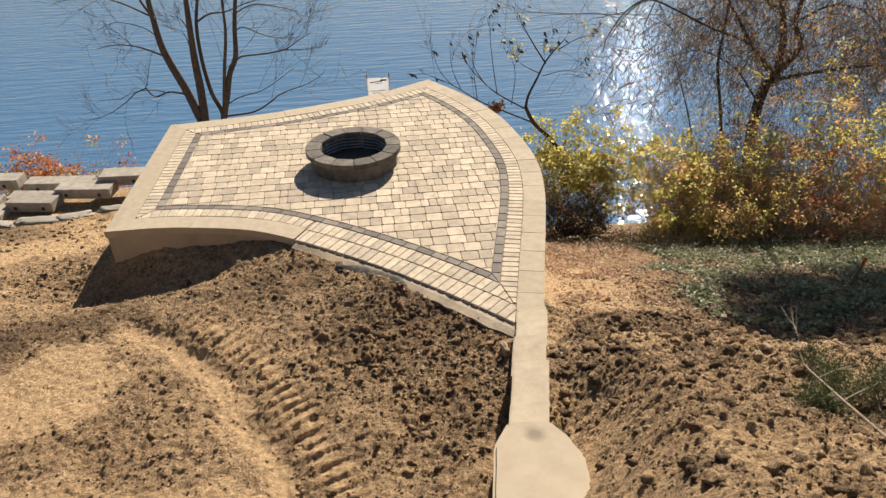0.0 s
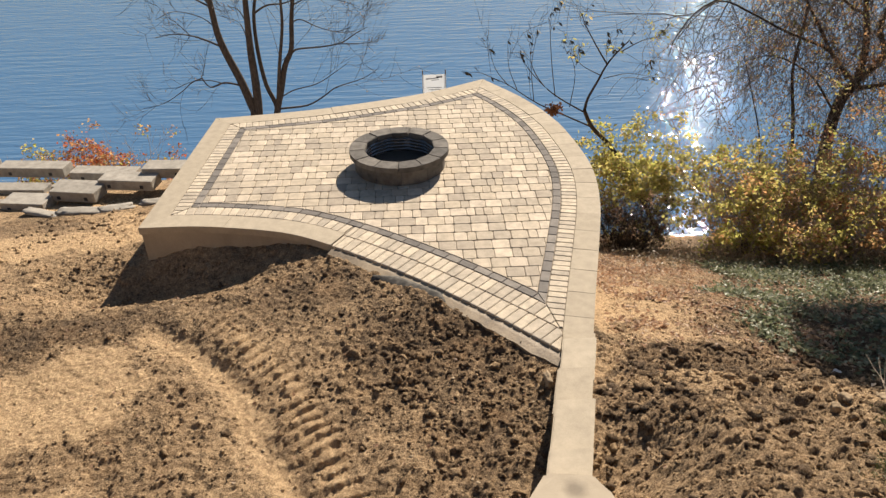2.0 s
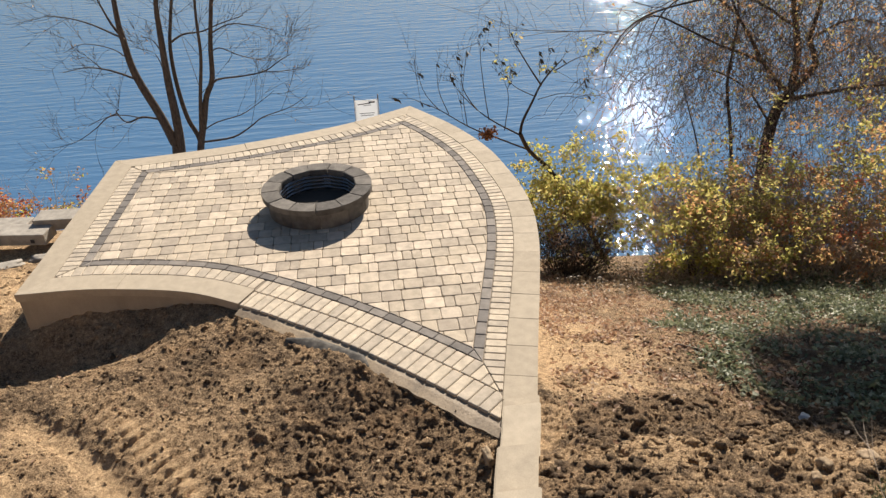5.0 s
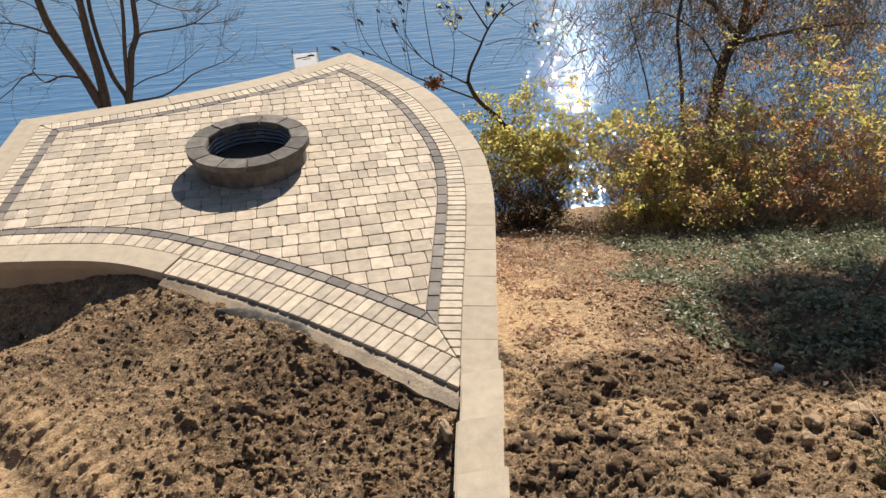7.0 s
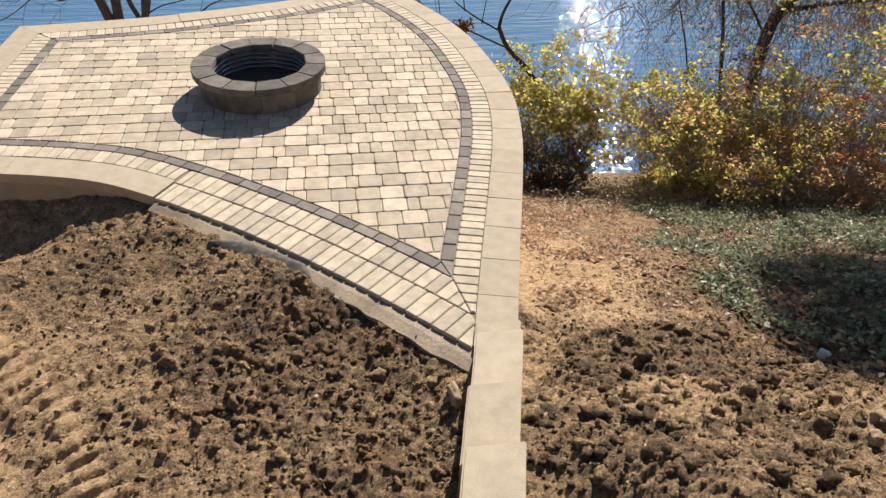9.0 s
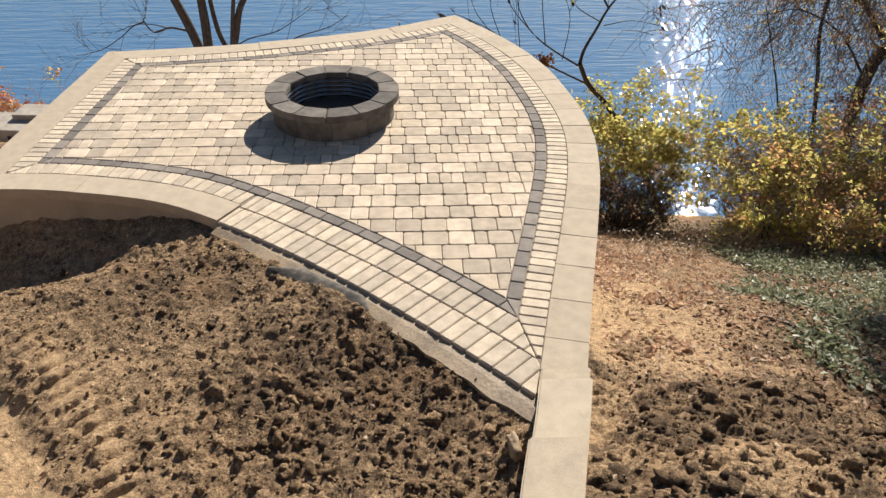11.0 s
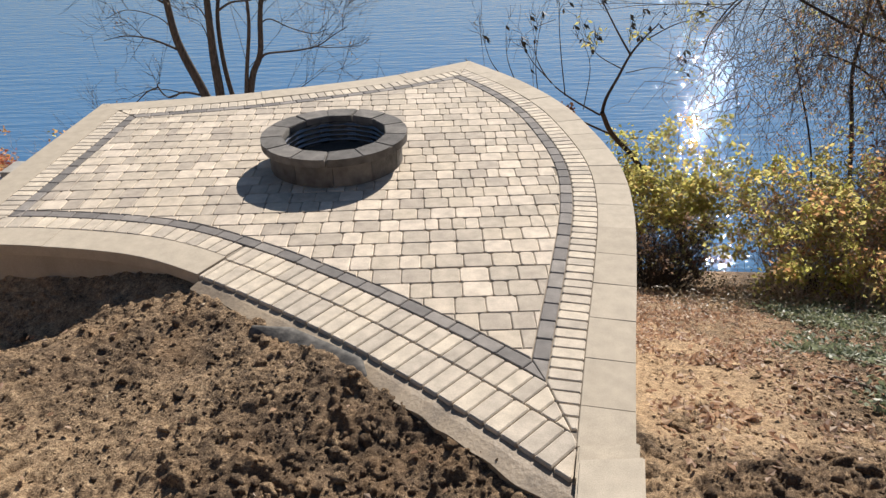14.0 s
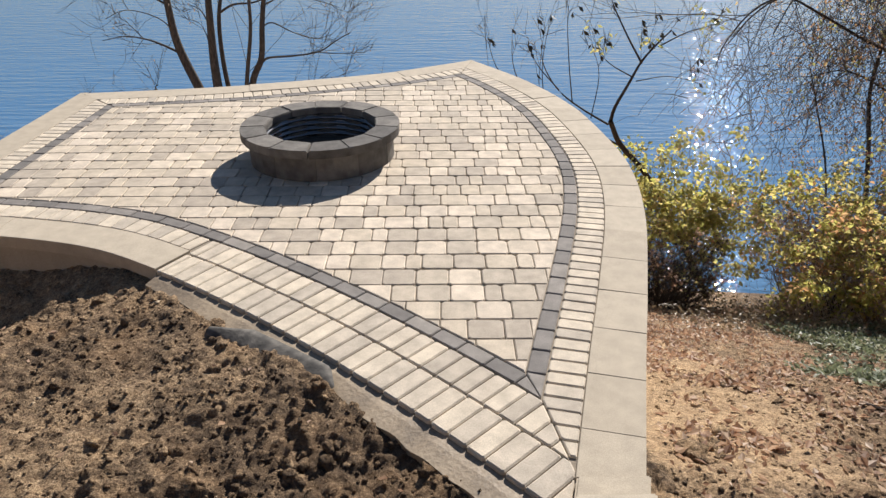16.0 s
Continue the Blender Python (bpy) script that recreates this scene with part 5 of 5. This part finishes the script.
def rock(name, x, y, sx, sy, sz, seed, material, label, turn=0.0, z=None):
    bm = bmesh.new()
    bmesh.ops.create_icosphere(bm, subdivisions=3, radius=1.0)
    for v in bm.verts:
        k = max(abs(v.co.x), abs(v.co.y), abs(v.co.z))
        v.co = v.co.lerp(v.co / k * 0.82, 0.65)
        v.co *= 1 + 0.3 * noise.noise(v.co * 1.6 + Vector((seed * 3.0, 0, 0))) + 0.12 * noise.noise(v.co * 4.5 + Vector((0, seed * 3.0, 0)))
        v.co.x, v.co.y, v.co.z = v.co.x * sx, v.co.y * sy, v.co.z * sz
    ob = part(name, bm, material, None, "", True)
    ob.matrix_basis = pose(x, y, (ground_z(x, y) if z is None else z) + sz * 0.45, 6 * math.sin(seed), 5, turn)
    return tagged(ob, label, "stone")


rock("stone", -0.50, -1.47, 0.035, 0.085, 0.06, 1, M_PALE, "pale limestone chunk beside the garden wall", 10)
rock("stone", 2.87, -0.66, 0.04, 0.075, 0.05, 2, M_WHITE, "white chunk lying in the soil by the ivy", 40)
rock("stone", 1.81, -2.27, 0.05, 0.06, 0.045, 3, M_TANSTONE, "tan broken stone in the soil", 20)
rock("stone", 1.62, -2.45, 0.05, 0.04, 0.04, 4, M_TANSTONE, "tan broken stone in the soil", 70)
rock("stone", 2.35, -2.05, 0.10, 0.07, 0.04, 5, M_TANSTONE, "flat tan stone in the soil", 0)

# ---- loose concrete blocks beside the patio ----
def landscape_block(x, y, z, length, depth, height, turn, seed, tip=0.0):
    block = thing("concrete_block", (x, y, z), "large grey concrete landscape block, stacked loosely", "block", "stacked blocks")
    block.rotation_euler = (radians(tip), 0, radians(turn))
    bm = bevelled_box(length, depth, height, 0.014, 2, 0.006, seed)
    part("body", bm, M_BLOCK, block)
    # no slot is cut: raised black pads carry the hole's shade as colour
    for s in (-1, 1):
        bm = bevelled_box(0.06, 0.012, 0.06, 0.004, 1)
        bmesh.ops.translate(bm, vec=(s * length * 0.3, -depth / 2 - 0.002, -0.02), verts=bm.verts[:])
        part("slot_shade_pad", bm, M_INK_AND_SLOT_SHADE, block, "black pad with a lifting slot's shade as its colour")


for k, (x, y, top, length, depth, turn) in enumerate((
        (-6.00, 5.10, -0.72, 0.75, 0.36, -4), (-6.58, 4.85, -0.80, 0.95, 0.36, -8), (-7.38, 4.62, -0.86, 0.80, 0.38, -10), (-8.15, 4.45, -0.94, 0.75, 0.40, -8),
        (-9.00, 4.40, -1.00, 0.80, 0.42, -6), (-7.30, 5.62, -1.02, 1.20, 0.32, -7), (-8.62, 5.80, -0.95, 1.25, 0.34, -6), (-9.95, 5.95, -0.93, 1.25, 0.34, -6),
        (-7.55, 5.12, -1.04, 0.95, 0.30, -9), (-8.60, 5.15, -1.06, 0.95, 0.30, -5), (-9.65, 5.05, -1.08, 0.95, 0.30, -8))):
    landscape_block(x, y, top - 0.09, length, depth, 0.18, turn, k + 1)
for k, (x, y, sx, sy, t) in enumerate([(-6.05, 4.35, 0.26, 0.10, 12), (-6.6, 4.1, 0.30, 0.12, 25), (-7.1, 4.0, 0.40, 0.13, 8), (-7.7, 3.95, 0.36, 0.12, -15)]):
    rock("flagstone", x, y, sx, sy, 0.035, 20 + k, M_BLOCK, "flat grey flagstone offcut beside the blocks", t)


def sign():
    """A white board on two thin posts at the water's edge behind the patio."""
    board = thing("sign_board", (-1.08, 19.9, WATER_Z - 0.5), "white sign board with faded dark lettering on thin posts", "sign")
    for s in (-1, 1):
        bm = bevelled_box(0.04, 0.04, 2.5, 0.005, 1)
        bmesh.ops.translate(bm, vec=(s * 0.42, 0.035, 1.25), verts=bm.verts[:])
        part("post", bm, M_WOOD, board)
    bm = bevelled_box(0.87, 0.025, 0.95, 0.006, 1)
    bmesh.ops.translate(bm, vec=(0, 0, 1.865), verts=bm.verts[:])
    panel = part("panel", bm, M_WHITE, board, "white board")
    for dx, dz, w, h, rot in ((-0.08, 2.20, 0.46, 0.036, 5), (0.19, 2.25, 0.22, 0.06, 0), (0.03, 2.14, 0.27, 0.02, 4), (0.0, 1.85, 0.54, 0.022, 0), (0.0, 1.77, 0.46, 0.022, 0)):
        bm = bevelled_box(w, 0.004, h, 0.001, 1)
        bmesh.ops.rotate(bm, cent=(0, 0, 0), matrix=Euler((0, radians(-rot), 0)).to_matrix(), verts=bm.verts[:])
        bmesh.ops.translate(bm, vec=(dx, -0.016, dz), verts=bm.verts[:])
        part("lettering", bm, M_INK_AND_SLOT_SHADE, panel)


sign()


def stake(x, y):
    z = ground_z(x, y) if y < 3 else float(base_height(np.array([x]), np.array([y]))[0])
    st = thing("survey_stake", (x, y, z), "leaning wooden survey stake with an orange top", "stake")
    st.rotation_euler = (radians(4), radians(9), 0)
    for name, z0, z1, m, lab in (("shaft", -0.15, 0.42, M_WOOD, ""), ("painted_top", 0.42, 0.52, M_ORANGE, "orange painted top")):
        bm = bevelled_box(0.045, 0.025, z1 - z0, 0.004, 1)
        bmesh.ops.translate(bm, vec=(0, 0, (z0 + z1) / 2), verts=bm.verts[:])
        part(name, bm, m, st, lab)


stake(4.9, 0.65)


def plastic_sheet():
    """A crumpled black drain-cloth edge lying along the footing."""
    i0 = int(np.argmin(np.hypot(FRONT[:, 0] + 2.05, FRONT[:, 1] - 0.55)))
    outer = inset(FRONT, -0.20)
    v, f, m = [], [], 26
    for k in range(m):
        p, q = outer[i0 + k], inset(FRONT, -0.03)[i0 + k]
        taper = min(1.0, k / 6, (m - 1 - k) / 4 + 0.1)
        for j in range(5):
            w = p + (q - p) * (0.05 + 0.95 * j / 4) * (0.3 + 0.7 * taper) - (q - p) * 0.45 * (1 - k / m)
            v.append((w[0], w[1], -0.012 - 0.045 * (1 - j / 4) ** 2 + 0.004 * noise.noise(Vector((k * 0.5, j * 0.9, 0)))))
    for k in range(m - 1):
        for j in range(4):
            f.append((k * 5 + j, k * 5 + j + 1, (k + 1) * 5 + j + 1, (k + 1) * 5 + j))
    ob = mesh_object("drain_cloth", v, f, M_SHEET, None, True)
    mod = ob.modifiers.new("thickness", "SOLIDIFY")
    mod.thickness = 0.003
    return tagged(ob, "crumpled black plastic drain cloth along the footing", "plastic sheet")


plastic_sheet()

# ---- laid stones of the patio ----
coping = thing("coping", (0, 0, 0), "jointed tan concrete coping stones round the patio edge", "coping", kind="structure")
lay("coping_stone", course(RIGHT, 0.0, 0.305, 0.445, [APEX_R, COPING_END], 0.30), 0.0, 0.092, M_COPING, coping, 0.0006, 0.0035)
lay("coping_stone", course(BACK, 0.0, 0.305, 1.85, [APEX_B, BACK_L], 0.2), 0.0, 0.092, M_COPING, coping, 0.0004, 0.0025)
lay("coping_stone", course(LEFT, 0.0, 0.305, 1.9, [LEFT_B, LEFT_F], 0.2), 0.0, 0.092, M_COPING, coping, 0.0004, 0.0025)
lay("coping_stone", course(FRONT, 0.0, 0.305, 1.7, [FRONT_L, NOTCH_A], 0.3), 0.0, 0.092, M_COPING, coping, 0.0004, 0.0025)
for curve, planes in ((RIGHT, [APEX_R, RIGHT_F]), (BACK, [APEX_B, BACK_L]), (LEFT, [LEFT_B, LEFT_F]), (FRONT, [FRONT_L, NOTCH_A])):
    lay("edge_paver", course(curve, 0.307, 0.512, 0.104, planes, 0.05, 0.05), 0.0, 0.06, M_EDGE, patio, 0.003, 0.007)
lay("edge_paver", course(FRONT, 0.270, 0.512, 0.110, [NOTCH_B, FRONT_R, FRONT_STOP], 0.07, 0.05), 0.0, 0.06, M_EDGE, patio, 0.0030, 0.009)
lay("edge_paver", course(FRONT, -0.01, 0.268, 0.118, [NOTCH_B, FRONT_R, FRONT_STOP], 0.03, 0.05), 0.002, 0.06, M_EDGE, patio, 0.0030, 0.009)
for curve, planes in ((RIGHT, [APEX_R, DARK_R]), (BACK, [APEX_B, BACK_L]), (LEFT, [LEFT_B, LEFT_F]), (FRONT, [FRONT_L, DARK_F])):
    lay("border_paver", course(curve, 0.514, 0.624, 0.205, planes, 0.09, 0.08), 0.0, 0.06, M_DARK, patio, 0.003, 0.007)


def field():
    """Tumbled pavers of three widths in even rows, cut to the border; the nearest are laid singly."""
    rng = random.Random(3)
    widths, joined_v, joined_f, singles = (0.112, 0.16, 0.215, 0.215), [], [], []
    region = [np.array(p) for p in RING3]
    y, row = -0.4, 0
    while y < 6.6:
        x = -5.4 + rng.uniform(0, 0.2)
        while x < 1.0:
            w = rng.choice(widths)
            box = [(np.array([x, y]), np.array([1.0, 0.0])), (np.array([x + w, y]), np.array([-1.0, 0.0])),
                   (np.array([x, y]), np.array([0.0, 1.0])), (np.array([x, y + 0.205]), np.array([0.0, -1.0]))]
            near = [q for q in region if x - 0.3 < q[0] < x + w + 0.3 and y - 0.3 < q[1] < y + 0.46]
            centre = np.array([[x + w / 2]]), np.array([[y + 0.1025]])
            if near:
                piece = clip(region, box)
            else:
                inside = bool(in_ring(*centre, RING3)[0, 0])
                piece = [np.array(p) for p in ((x, y), (x + w, y), (x + w, y + 0.205), (x, y + 0.205))] if inside else []
            x += w
            if len(piece) < 3 or area(piece) < 0.0015:
                continue
            singles.append((y * 1.0 - x * 0.35, piece))
        y += 0.205
        row += 1
    singles.sort(key=lambda e: e[0])
    for k, (_, piece) in enumerate(singles):
        if len(piece) == 4:
            jx = [np.array([rng.uniform(-0.003, 0.003), rng.uniform(-0.003, 0.003)]) for _ in piece]
            piece = [p + j for p, j in zip(piece, jx)]
            piece = worn_corners(piece, 0.020) if area(piece) > 0.01 else piece
        made = slab_piece(piece, 0.0, 0.06, 0.0024, 0.007, rng)
        if not made:
            continue
        if k < 300:
            mesh_object("paver", *made, M_PAVER, patio)
        else:
            base = len(joined_v)
            joined_v += made[0]
            joined_f += [tuple(base + i for i in f) for f in made[1]]
    far = mesh_object("far_pavers", joined_v, joined_f, M_PAVER_JOINED, patio)
    tagged(far, "cream and tan tumbled pavers", kind="stuff")


field()
